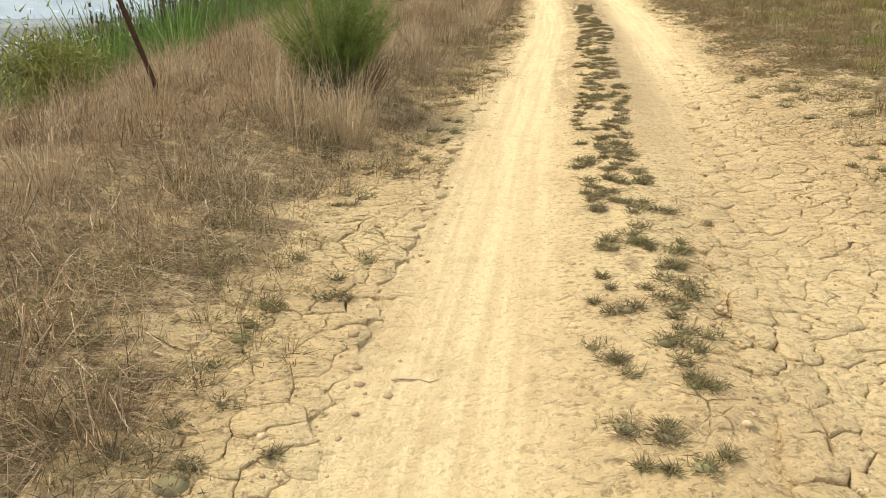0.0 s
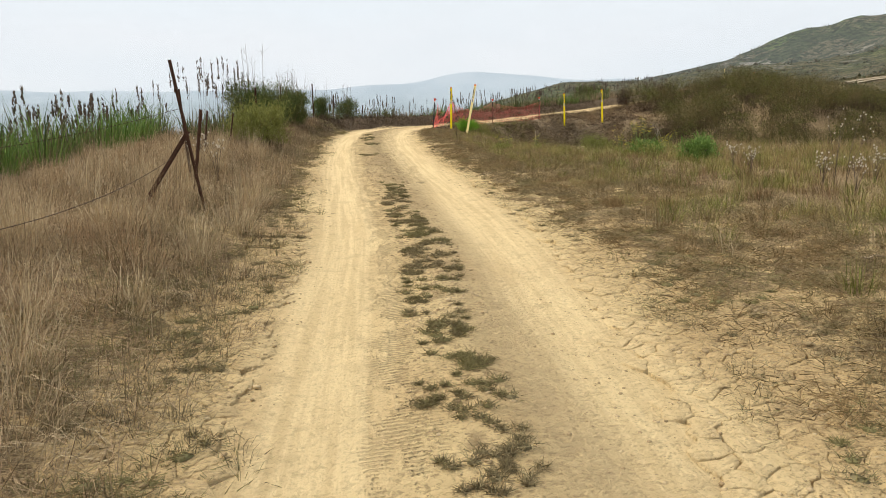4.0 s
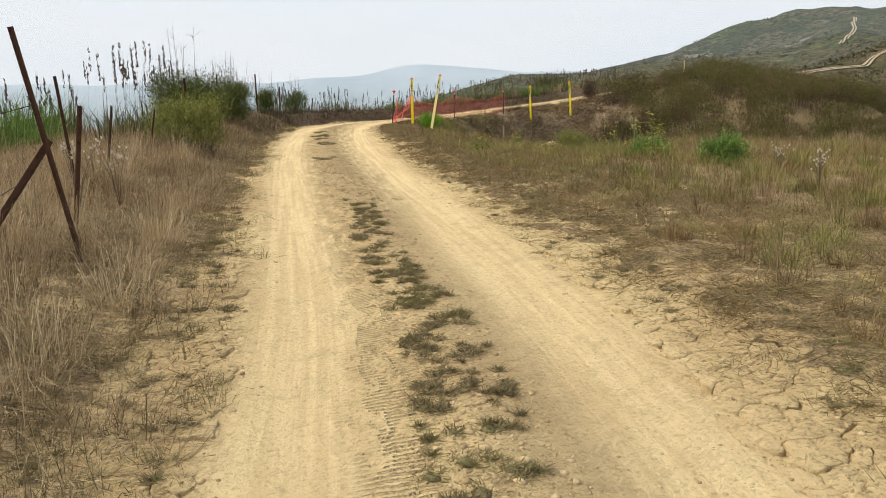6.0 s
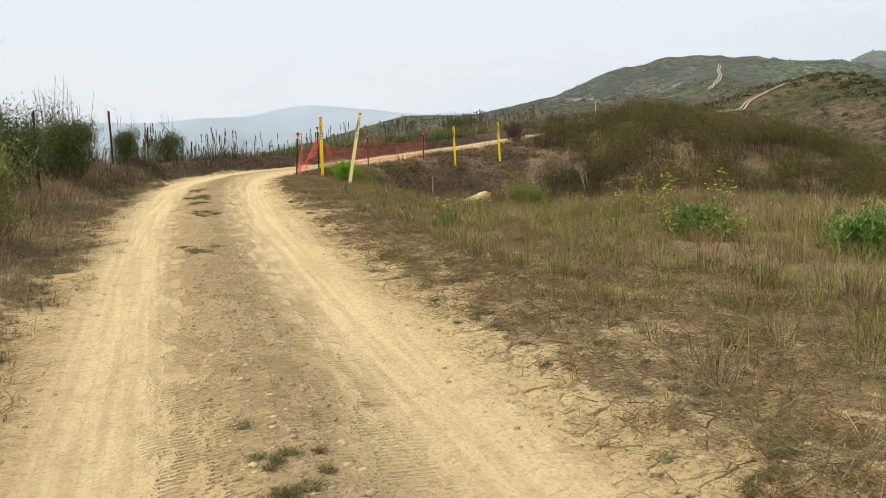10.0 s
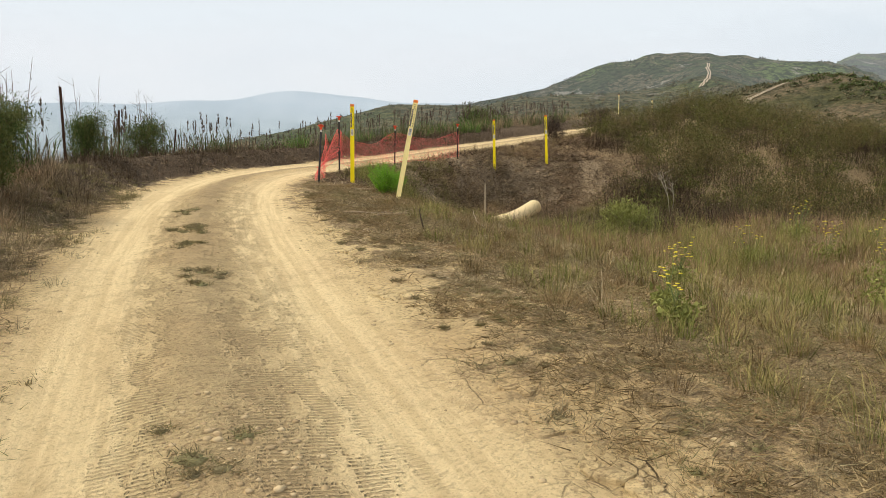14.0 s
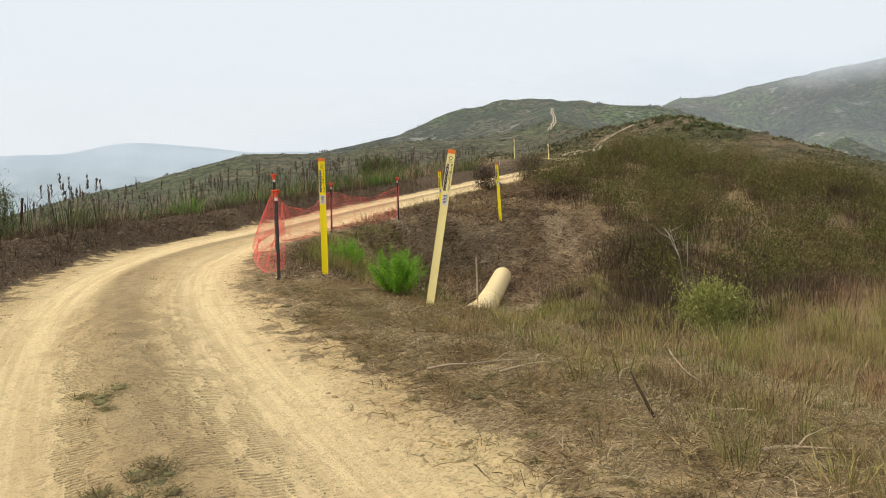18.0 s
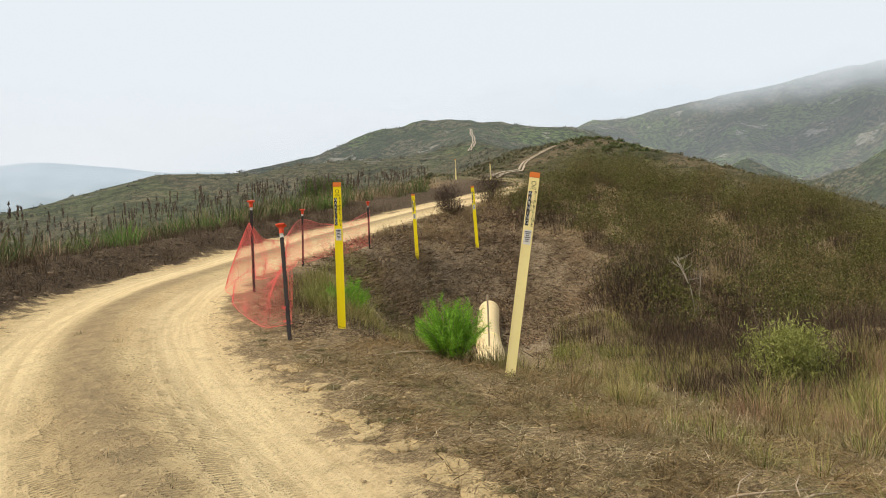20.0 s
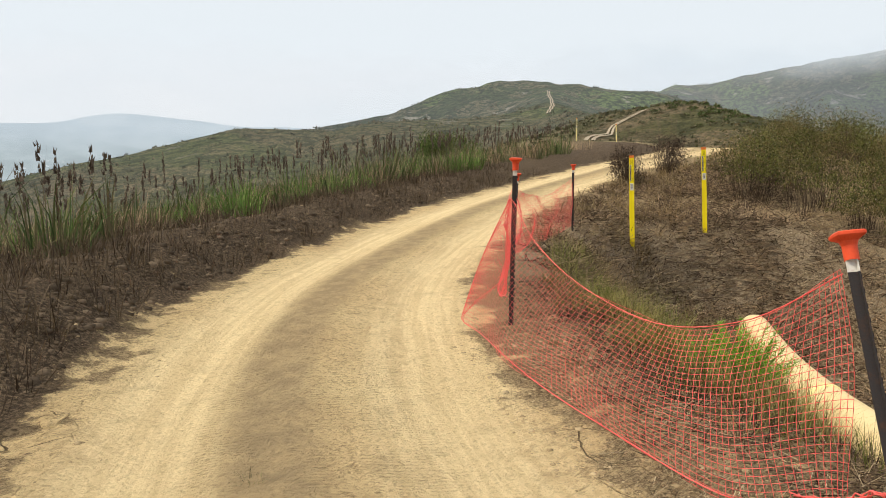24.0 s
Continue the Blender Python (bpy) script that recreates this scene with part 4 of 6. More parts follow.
def mat_of(x, y, per, radius, size, high=0.05, wide=0.0034):
    """Tangled short straws lying across one another."""
    k = np.repeat(np.arange(len(x)), np.broadcast_to(per, len(x)).astype(int))
    bx, by = x[k] + rng.normal(0, radius, len(k)), y[k] + rng.normal(0, radius, len(k))
    p = np.stack([bx, by, land(bx, by)[0] + rng.uniform(0, 1, len(k)) ** 1.5 * high], 1)
    a = rng.normal(0, 1, (len(k), 3)) * np.array([1, 1, 0.42])
    a /= np.linalg.norm(a, axis=1)[:, None]
    a[:, 2] = np.abs(a[:, 2])
    b = np.cross(a, rng.normal(0, 1, (len(k), 3)))
    b /= np.linalg.norm(b, axis=1)[:, None] + 1e-9
    q = (size * rng.uniform(0.5, 1.6, len(k)))[:, None]
    v = np.stack([p + b * wide, p + a * q, p - b * wide], 1).reshape(-1, 3)
    return v, [np.arange(len(k))[:, None] * 3 + np.array([[0, 1, 2]])]


# bank on the left of the road: lodged dry grass near the edge, taller tufts behind
out, pale, low = [], [], []
x, y, s, d = sown(2300, 8, 46, -4.2, -1.5, 0.45, 0.9)
out.append(tufts(rng, x, y, 30, 0.19, 0.30, 0.0032, 2.4, (wind(x, y, 51, -60), 0.5), droop=1.2))
x, y, s, d = strip(1300, 8, 46, -5.4, -2.4, 22, 1.0, -0.1)
out.append(tufts(rng, x, y, 30, 0.16, 0.44, 0.0034, 1.5, (wind(x, y, 52, -50), 0.4), droop=1.0))
x, y, s, d = strip(1300, 9, 47, -7.5, -3.0)
out.append(tufts(rng, x, y, 24, 0.16, 0.38, 0.0042, 2.1, (wind(x, y, 53, -40), 0.5), droop=1.0))
x, y, s, d = strip(200, 36, 47, -4.2, -2.2)
out.append(tufts(rng, x, y, 44, 0.26, 0.36, 0.0055, 1.2, droop=1.0))
x, y, s, d = strip(1300, 45, 74, -5.2, -1.75, 22, 1.6, -0.4)
late = [tufts(rng, x, y, 20, 0.20, 0.34, 0.0065, 1.3, droop=1.0)]
x, y, s, d = strip(1000, 22, 50, -10.5, -6.5)
out.append(tufts(rng, x, y, 16, 0.25, 0.42, 0.009, 0.9))
x, y, s, d = strip(700, 50, 82, -9.5, -4.0)
out.append(tufts(rng, x, y, 20, 0.25, 0.55, 0.010, 0.8, spread_h=0.6))
x, y, s, d = strip(2400, 8, 47, -7.4, -1.9, 38, 0.9, -0.05)
pale.append(tufts(rng, x, y, 20, 0.22, 0.42, 0.0034, 2.6, (wind(x, y, 51, -60), 0.55), droop=1.1))
x, y, s, d = sown(2600, 8, 48, -2.8, -1.15, 0.05, 0.7)
low.append(tufts(rng, x, y, 20, 0.07, 0.10, 0.0038, 1.2, droop=0.7))
low.append(mat_of(x, y, 28, 0.08, 0.07, 0.05, 0.0024))
x, y, s, d = strip(90, 9, 36, -4.6, -2.0)
pale.append(tufts(rng, x, y, 120, 0.16, 0.52, 0.0034, 1.0, (wind(x, y, 52, -50), 0.35), spread_h=0.5, droop=1.3))
x, y, s, d = strip(110, 9, 36, -5.0, -1.9)
out.append(tufts(rng, x, y, 110, 0.17, 0.46, 0.0036, 1.2, (wind(x, y, 52, -50), 0.35), spread_h=0.5, droop=1.3))
# right of the road: matted brown grass with clay between, olive grass behind
out2, out3, red = [], [], []
x, y, s, d = sown(4300, 8, 48, 1.25, 5.2, 0.05, 0.75)
far = smooth(d, 1.5, 3.5)
low.append(tufts(rng, x, y, 12, 0.065 + 0.05 * far, 0.08 + 0.04 * far, 0.0023 + 0.0008 * far, 1.1, (wind(x, y, 54, 200), 0.2), droop=0.8))
low.append(mat_of(x, y, 30, 0.09, 0.08, 0.06, 0.0024))
x, y, s, d = sown(900, 8, 47, 2.3, 9.5, 0.5, 1.0)
out3.append(tufts(rng, x, y, 70, 0.12, 0.22, 0.0034, 1.1, (wind(x, y, 54, 200), 0.25), droop=0.9))
x, y, s, d = sown(420, 8, 47, 2.8, 9.5, 0.5, 1.0)
out2.append(tufts(rng, x, y, 60, 0.11, 0.25, 0.0044, 0.9, (wind(x, y, 54, 200), 0.2), droop=0.9))
x, y, s, d = sown(3000, 8, 47, 2.1, 9.5, 0.40, 0.95)
out3.append(tufts(rng, x, y, 34, 0.14, 0.17, 0.0030, 1.5, (wind(x, y, 54, 200), 0.3), droop=1.0, plain_blades=True))
x, y, s, d = strip(3000, 10, 46, 2.9, 13, 29, 2.4, 0.12)
k = (s < 40) | (d > 6.5) | (rng.uniform(0, 1, len(s)) < 0.3)
x, y, s, d = x[k], y[k], s[k], d[k]
out2.append(tufts(rng, x, y, 44, 0.15, 0.25 + 0.10 * smooth(d, 4, 7), 0.0042, 1.1, (wind(x, y, 55, 30), 0.25)))
x, y, s, d = strip(1800, 10, 48, 3.6, 14, 30, 2.0, 0.12)
out3.append(tufts(rng, x, y, 40, 0.15, 0.32, 0.0045, 1.1, (wind(x, y, 56, 200), 0.3), droop=0.9))
x, y, s, d = strip(500, 9, 46, 2.4, 9.0, 39, 0.9, 0.15)
pale.append(tufts(rng, x, y, 16, 0.2, 0.30, 0.0042, 1.8, (wind(x, y, 57, 200), 0.4), droop=1.0))
x, y, s, d = strip(2300, 21, 49, 1.75, 4.6, 98, 1.2, -0.05)
out3.append(mat_of(x, y, 46, 0.12, 0.10, 0.05, 0.0030))
out3.append(tufts(rng, x[::3], y[::3], 40, 0.10, 0.12, 0.0030, 1.3, (wind(x[::3], y[::3], 54, 200), 0.3), droop=0.9, plain_blades=True))
x, y, s, d = strip(480, 40, 58, 1.6, 6.0, 27, 0.9, 0.1)
low.append(tufts(rng, x, y, 30, 0.10, 0.10, 0.004, 1.5, droop=0.7))
x, y, s, d = strip(300, 44, 56, 3.0, 8.5, 31, 1.1, 0.22)
out2.append(tufts(rng, x, y, 70, 0.11, 0.24, 0.0042, 1.0))
x, y, s, d = strip(260, 60, 76, 1.9, 4.6, 32, 1.3, -0.2)
out3.append(tufts(rng, x, y, 22, 0.2, 0.36, 0.008, 0.9))
n = 1700
x, y = rng.uniform(12, 29, n), rng.uniform(18, 37, n)
k = patch(x, y, 2.5, 33, -0.2, rng) & ((y < 31.8) | (x > 22))
out3.append(tufts(rng, x[k], y[k], 30, 0.18, 0.36, 0.010, 1.1, plain_blades=True))
x, y = rng.uniform(13, 27, 2200), rng.uniform(24, 37.5, 2200)
k = (lane(x, y)[1] > 6.5) & ((y < 32.0) | (x > 22))
out3.append(tufts(rng, x[k], y[k], 22, 0.17, 0.30, 0.0075, 1.4, (wind(x[k], y[k], 58, 30), 0.3), droop=0.9, plain_blades=True))
x, y = rng.uniform(12, 24, 500), rng.uniform(22, 31.5, 500)
k = lane(x, y)[1] > 6.5
pale.append(tufts(rng, x[k], y[k], 16, 0.2, 0.34, 0.006, 1.6, droop=1.0))
x, y = rng.uniform(11.2, 16.5, 480), rng.uniform(28.0, 32.6, 480)
k = patch(x, y, 1.4, 95, 0.2, rng) & (lane(x, y)[1] > 4.2)
out2.append(tufts(rng, x[k], y[k], 70, 0.15, 0.46, 0.0042, 0.95, (wind(x[k], y[k], 55, 30), 0.2), spread_h=0.6))
x, y = rng.uniform(10.8, 18.0, 520), rng.uniform(27.0, 32.2, 520)
k = patch(x, y, 1.7, 96, 0.12, rng) & (lane(x, y)[1] > 4.2)
red.append(tufts(rng, x[k], y[k], 66, 0.17, 0.42, 0.0038, 1.3, (wind(x[k], y[k], 58, 30), 0.35), spread_h=0.5, droop=1.0))
x, y, s, d = strip(160, 17, 32, 4.6, 9.0, 97, 2.2, 0.25)
red.append(tufts(rng, x, y, 60, 0.18, 0.34, 0.0040, 1.0, (wind(x, y, 54, 200), 0.3), droop=0.9))
# round the hollow
n = 2000
x, y = rng.uniform(9.6, 18, n), rng.uniform(33.5, 43, n)
k = (lane(x, y)[1] > 2.3) & (np.hypot(x - 18.5, y - 42.5) > 2.6)
x, y = x[k], y[k]
along = np.clip(((x - 12.3) * 5.7 + (y - 36.4) * 4.6) / 53.65, 0, 1)
k = np.hypot(x - 12.3 - 5.7 * along, y - 36.4 - 4.6 * along) > 0.95 + 0.7 * along
kind = rng.uniform(0, 1, len(x)) + 0.5 * waves(x, y, 2.0, 64)
x9, y9 = rng.uniform(9.9, 12.8, 300), rng.uniform(36.9, 40.0, 300)
k9 = lane(x9, y9)[1] > 2.6
out2.append(tufts(rng, x9[k9], y9[k9], 46, 0.14, 0.36, 0.0038, 0.8))
k1, k2 = k & (kind > 0.42), k & (kind < 0.62)
out2.append(tufts(rng, x[k1], y[k1], 34, 0.15, 0.28, 0.0038, 1.0))
late.append(tufts(rng, x[k2], y[k2], 34, 0.16, 0.24, 0.0060, 1.3, plain_blades=True))
x, y = rng.uniform(15, 22, 500), rng.uniform(38.5, 46, 500)
k = lane(x, y)[1] > 2.4
pale.append(tufts(rng, x[k], y[k], 14, 0.22, 0.13, 0.005, 2.4, droop=1.0))
stuff("russet_grass", red, RUSSET, "russet dry grass standing in patches off the road", "dry grass")
stuff("pale_straw_grass", pale, STRAW, "pale bleached grass lying over in strands", "dry grass")
stuff("dead_bank_grass", late, BANK_GRASS, "dark brown dead grass on the banks by the bend", "dry grass")
stuff("dry_grass_bank", out, DRY, "long brown dry grass lodged over the bank", "dry grass")
stuff("dry_grass_field", out3, DRY_MAT, "brown matted dry grass in patches beside the road", "dry grass")
stuff("olive_grass_field", out2, OLIVE, "olive-green standing grass beyond the road edge", "grass")
# weeds between the wheel tracks and along the edges: low cushions, each a dark tangle with fine shoots
cores = []


def cushions(x, y, size, per=95):
    """Low cushions of matted weeds at the places x, y."""
    cores.append(clumps(rng, x, y, size * 0.62, 0.26, 1))
    k = np.repeat(np.arange(len(x)), per)
    p = rng.normal(0, 1, (len(k), 3))
    p /= np.linalg.norm(p, axis=1)[:, None] + 1e-9
    p[:, 2] = np.abs(p[:, 2])
    root = np.stack([x, y, land(x, y)[0]], 1)[k] + p * (size[k] * rng.uniform(0.25, 1.35, len(k)))[:, None] * np.array([1, 1, 0.22])
    way = p * np.array([0.6, 0.6, 0.5]) + rng.normal(0, 0.75, (len(k), 3))
    way[:, 2] = np.abs(way[:, 2]) * 0.7
    way /= np.linalg.norm(way, axis=1)[:, None] + 1e-9
    b = np.cross(way, rng.normal(0, 1, (len(k), 3)))
    b /= np.linalg.norm(b, axis=1)[:, None] + 1e-9
    long = rng.uniform(0.015, 0.06, len(k))[:, None]
    v = np.stack([root + b * 0.0026, root + way * long, root - b * 0.0026], 1).reshape(-1, 3)
    low.append((v, [np.arange(len(k))[:, None] * 3 + np.array([[0, 1, 2]])]))


x, y, s, d = strip(1500, 8, 31, -0.27, 0.27, 25, 0.8, -0.12)
k = (np.abs(d + 0.03 - 0.08 * np.sin(s * 1.3)) < 0.26 - 0.12 * smooth(s, 26, 31)) & (rng.uniform(0, 1, len(s)) < 0.35 + 0.65 * smooth(s, 14.5, 17.5))
cushions(x[k], y[k], 0.022 + 0.055 * rng.uniform(0, 1, k.sum()) ** 1.6)
for cnt, s0, s1, d0, d1 in ((700, 8, 30, 1.5, 3.4), (620, 30, 50, 1.6, 3.6), (620, 8, 30, -2.4, -1.3), (420, 30, 50, -2.3, -1.45), (110, 48, 54, 1.6, 3.8)):
    x, y, s, d = strip(cnt, s0, s1, d0, d1, 92, 1.1, 0.05)
    cushions(x, y, 0.03 + 0.07 * rng.uniform(0, 1, len(x)) ** 1.8, 90)
x, y, s, d = strip(60, 28, 52, -0.32, 0.25, 26, 0.8, 0.2)
low.append(tufts(rng, x, y, 34, 0.05, 0.05, 0.0036, 1.4, droop=0.6))
for s0, s1, d0, d1, n in ((44.1, 44.6, -0.35, 0.0, 5), (42.4, 43.3, -0.3, 0.05, 12), (41.5, 42.0, -0.2, 0.1, 5), (39.6, 40.4, -0.2, 0.25, 9), (36.2, 36.8, -0.3, 0.1, 6)):
    x, y, s, d = strip(n, s0, s1, d0, d1)
    cushions(x, y, rng.uniform(0.05, 0.12, len(x)), 120)
stuff("weed_cushions", cores, WEED_CORE, "dense dark hearts of low weed cushions on clay", "weeds")
stuff("low_weeds", low, MAT_WEED, "low grey-green weeds along the road edges", "weeds")
# straw lying about
out = []
for cnt, s0, s1, d0, d1, seed in ((12000, 38, 55, 1.6, 6.5, 34), (7500, 8, 40, 1.6, 6.0, 35), (4000, 9, 46, -3.2, -1.4, 36), (3000, 56, 67, 2.2, 7.5, 37)):
    x, y, s, d = strip(cnt, s0, s1, d0, d1, seed, 1.4, -0.05)
    z = land(x, y)[0] + rng.uniform(0.004, 0.03, len(x))
    out.append(blade_arrays(np.stack([x, y, z], 1), rng.uniform(0.08, 0.32, len(x)), rng.uniform(0, 6.3, len(x)), np.full(len(x), 14.0), np.full(len(x), 0.0045), rng, 0.15))
stuff("straw_litter", out, STRAW, "pale straw lying on bare soil", "straw")


# scrub on the mound
stems, leaves = [], []
n = 1700
x, y = rng.uniform(12.5, 38, n), rng.uniform(27, 51, n)
h, s, d = land(x, y)
hill = ridge(x, y, MOUND, 0.27, 2.0)
k = (hill > -0.35 + rng.uniform(-0.6, 0.6, n)) & (d > 5.2) & (np.hypot(x - 13, y - 36.6) > 2.4) & (np.hypot(x - 19.5, y - 42.0) > 3.3) & (np.hypot(x - 17, y - 40) > 2.6)
x, y, h, hill = x[k], y[k], h[k], hill[k]
big = np.clip(0.78 + 0.45 * waves(x, y, 3.2, 42) + rng.uniform(-0.45, 0.65, len(x)), 0.28, 1.6) * (0.55 + 0.45 * smooth(hill, -0.2, 1.6))
lush = smooth(hill, 0.1, 1.0) * np.clip(0.85 + 0.8 * waves(x, y, 6.0, 67) + 0.7 * waves(x, y, 1.8, 68) + rng.uniform(-0.25, 0.25, len(x)), 0.0, 1.4)
dead = (np.hypot(x - 19.5, y - 42.0) < 4.6) & (hill < 1.6)
dark_stems = [tufts(rng, x, y, np.where(dead, 120, 34), 0.42, (0.85 + 0.1 * dead) * big, 0.0085, 0.35, spread_h=0.35, plain_blades=True)]
lush = lush * np.where(dead, 0.25, 1.0)
stems.append(tufts(rng, x, y, np.where(lush < 0.35, 50, 16), 0.40, 0.9 * big, 0.0075, 0.42, spread_h=0.35, plain_blades=True))
k = np.repeat(np.arange(len(x)), (760 * big * lush).astype(int))
q = rng.normal(0, 1, (len(k), 3))
q /= np.linalg.norm(q, axis=1)[:, None] + 1e-9
q[:, 2] = np.abs(q[:, 2])
lobe = 1 + 0.28 * np.sin(5 * np.arctan2(q[:, 1], q[:, 0]) + 7 * x[k]) + rng.uniform(-0.28, 0.12, len(k))
p = np.stack([x, y, h + 0.42 * big], 1)[k] + q * (big[k] * lobe)[:, None] * np.array([0.62, 0.62, 0.58])
leaves.append(leaf_at(rng, p, 0.048, 0.8, 0.24))
k = rng.uniform(0, 1, len(p)) < 0.007
seeds = [leaf_at(rng, p[k] + np.array([0, 0, 0.05]), 0.020, 0.5, 0.6)]
x, y = rng.uniform(11.8, 22, 1100), rng.uniform(31.9, 39.5, 1100)
s, d = lane(x, y)[:2]
along = np.clip(((x - 12.3) * 5.7 + (y - 36.4) * 4.6) / 53.65, 0, 1)
k = (np.hypot(x - 12.3 - 5.7 * along, y - 36.4 - 4.6 * along) > 1.5) & (d > 5.4) & (y < 33.2 + 0.62 * (x - 11.8)) & (waves(x, y, 2.2, 93) + rng.uniform(-0.3, 0.3, len(x)) > -0.25)
x, y = x[k], y[k]
dark_stems.append(tufts(rng, x, y, 40, 0.24, 0.34 + 0.2 * smooth(x, 13, 17), 0.0065, 0.6, plain_blades=True))
stuff("dead_scrub", dark_stems, DARK_STEM, "nearly black dead stems standing thick in the scrub", "scrub")
stems.append(tufts(rng, x, y, 26, 0.22, 0.34 + 0.2 * smooth(x, 13, 17), 0.0065, 0.9, (wind(x, y, 94, 200), 0.25), droop=0.9, plain_blades=True))
stuff("scrub_seed_heads", seeds, PALE_HEAD, "tiny pale seed heads dotted over the scrub", "scrub")
x, y = rng.uniform(14.5, 21.5, 420), rng.uniform(38.5, 44, 420)
k = (lane(x, y)[1] > 3.0) & (np.hypot(x - 17, y - 40) > 1.2)
stems.append(tufts(rng, x[k], y[k], 26, 0.16, 0.14, 0.006, 2.0, droop=1.0))
x, y = rng.normal(18.2, 2.3, 900), rng.normal(41.0, 1.6, 900)
k = (lane(x, y)[1] > 2.6) & (ridge(x, y, [(12.3, 36.4, 0), (18, 41, 0)], 1.0, 0.01) < -0.6)
stems.append(mat_of(x[k], y[k], 12, 0.18, 0.20, 0.08, 0.009))
litter = [mat_of(x[k], y[k], 30, 0.18, 0.18, 0.09, 0.008)]
x, y, _, _ = strip(700, 58, 74, 1.9, 6.5)
stems.append(mat_of(x, y, 26, 0.18, 0.20, 0.08, 0.009))
litter.append(mat_of(x, y, 16, 0.18, 0.18, 0.09, 0.008))
x, y, _, _ = strip(420, 49, 57, 1.9, 5.0)
stems.append(mat_of(x, y, 36, 0.13, 0.11, 0.04, 0.0032))
litter.append(mat_of(x, y, 16, 0.13, 0.12, 0.04, 0.0032))
stuff("bank_litter", litter, DRY, "brown plant litter lying over the bank", "plant litter")
stuff("scrub_stems", stems, SCRUB_STEM, "dark brown dead stems under the scrub", "scrub")
stuff("scrub_leaves", leaves, SCRUB_LEAF, "olive-green scrub covering the mound", "scrub")

# reeds with plumes on the left slope
greens, plumes = [], []
x1, y1, _, _ = strip(420, 24, 42, -11.5, -6.3)
x0, y0, _, _ = strip(130, 22, 40, -9.5, -6.0)
x2, y2, _, _ = strip(160, 50, 80, -8.5, -3.6)
x3, y3, _, _ = strip(330, 52, 90, -24, -7)
x4, y4 = rng.normal(0.2, 0.7, 14), rng.normal(29.6, 1.2, 14)
x, y = np.concatenate([x1, x2, x3, x4]), np.concatenate([y1, y2, y3, y4])
tallness = np.clip(0.72 + 0.6 * waves(x, y, 6.0, 65) + rng.uniform(-0.2, 0.2, len(x)), 0.25, 1.2) * np.where(np.arange(len(x)) < 420, 1.05, 0.95)
greens.append(tufts(rng, x, y, 40, 0.36, tallness, 0.022, 0.6, spread_h=0.45))
k = np.repeat(np.arange(len(x)), np.where(np.arange(len(x)) < 420, rng.randint(0, 4, len(x)), rng.randint(0, 6, len(x))))
px, py = x[k] + rng.normal(0, 0.35, len(k)), y[k] + rng.normal(0, 0.35, len(k))
pz, tall = land(px, py)[0], rng.uniform(0.9, 1.55, len(k)) * np.where(k >= len(x) - 14, 1.55, 1.0)
plumes.append(blade_arrays(np.stack([px, py, pz], 1), tall, rng.uniform(0, 6.3, len(k)), rng.uniform(0.02, 0.16, len(k)), np.full(len(k), 0.008), rng, 0.1))
for i in range(len(k)):
    t = rng.uniform(0, 1, 26)
    p = np.stack([px[i] + rng.normal(0, 0.009, 26), py[i] + rng.normal(0, 0.009, 26), pz[i] + tall[i] * (0.74 + 0.24 * t)], 1)
    plumes.append(leaf_at(rng, p, 0.07, 4.5, 0.22))
x, y, _, _ = strip(110, 53, 76, -7.0, -3.4, 66, 3.0, 0.05)
stuff("green_blade_clumps", [tufts(rng, x, y, 60, 0.30, 0.62, 0.016, 0.7, spread_h=0.4), tufts(rng, x0, y0, 60, 0.36, 0.95, 0.016, 0.7, spread_h=0.45)], GREEN, "fresh green blades in clumps beyond the bank", "grass")
stuff("reed_bed", greens, REED, "green reed clumps on the slope below the road", "reeds")
stuff("reed_plumes", plumes, PLUME, "dark brown seed plumes standing above the reeds", "reeds")


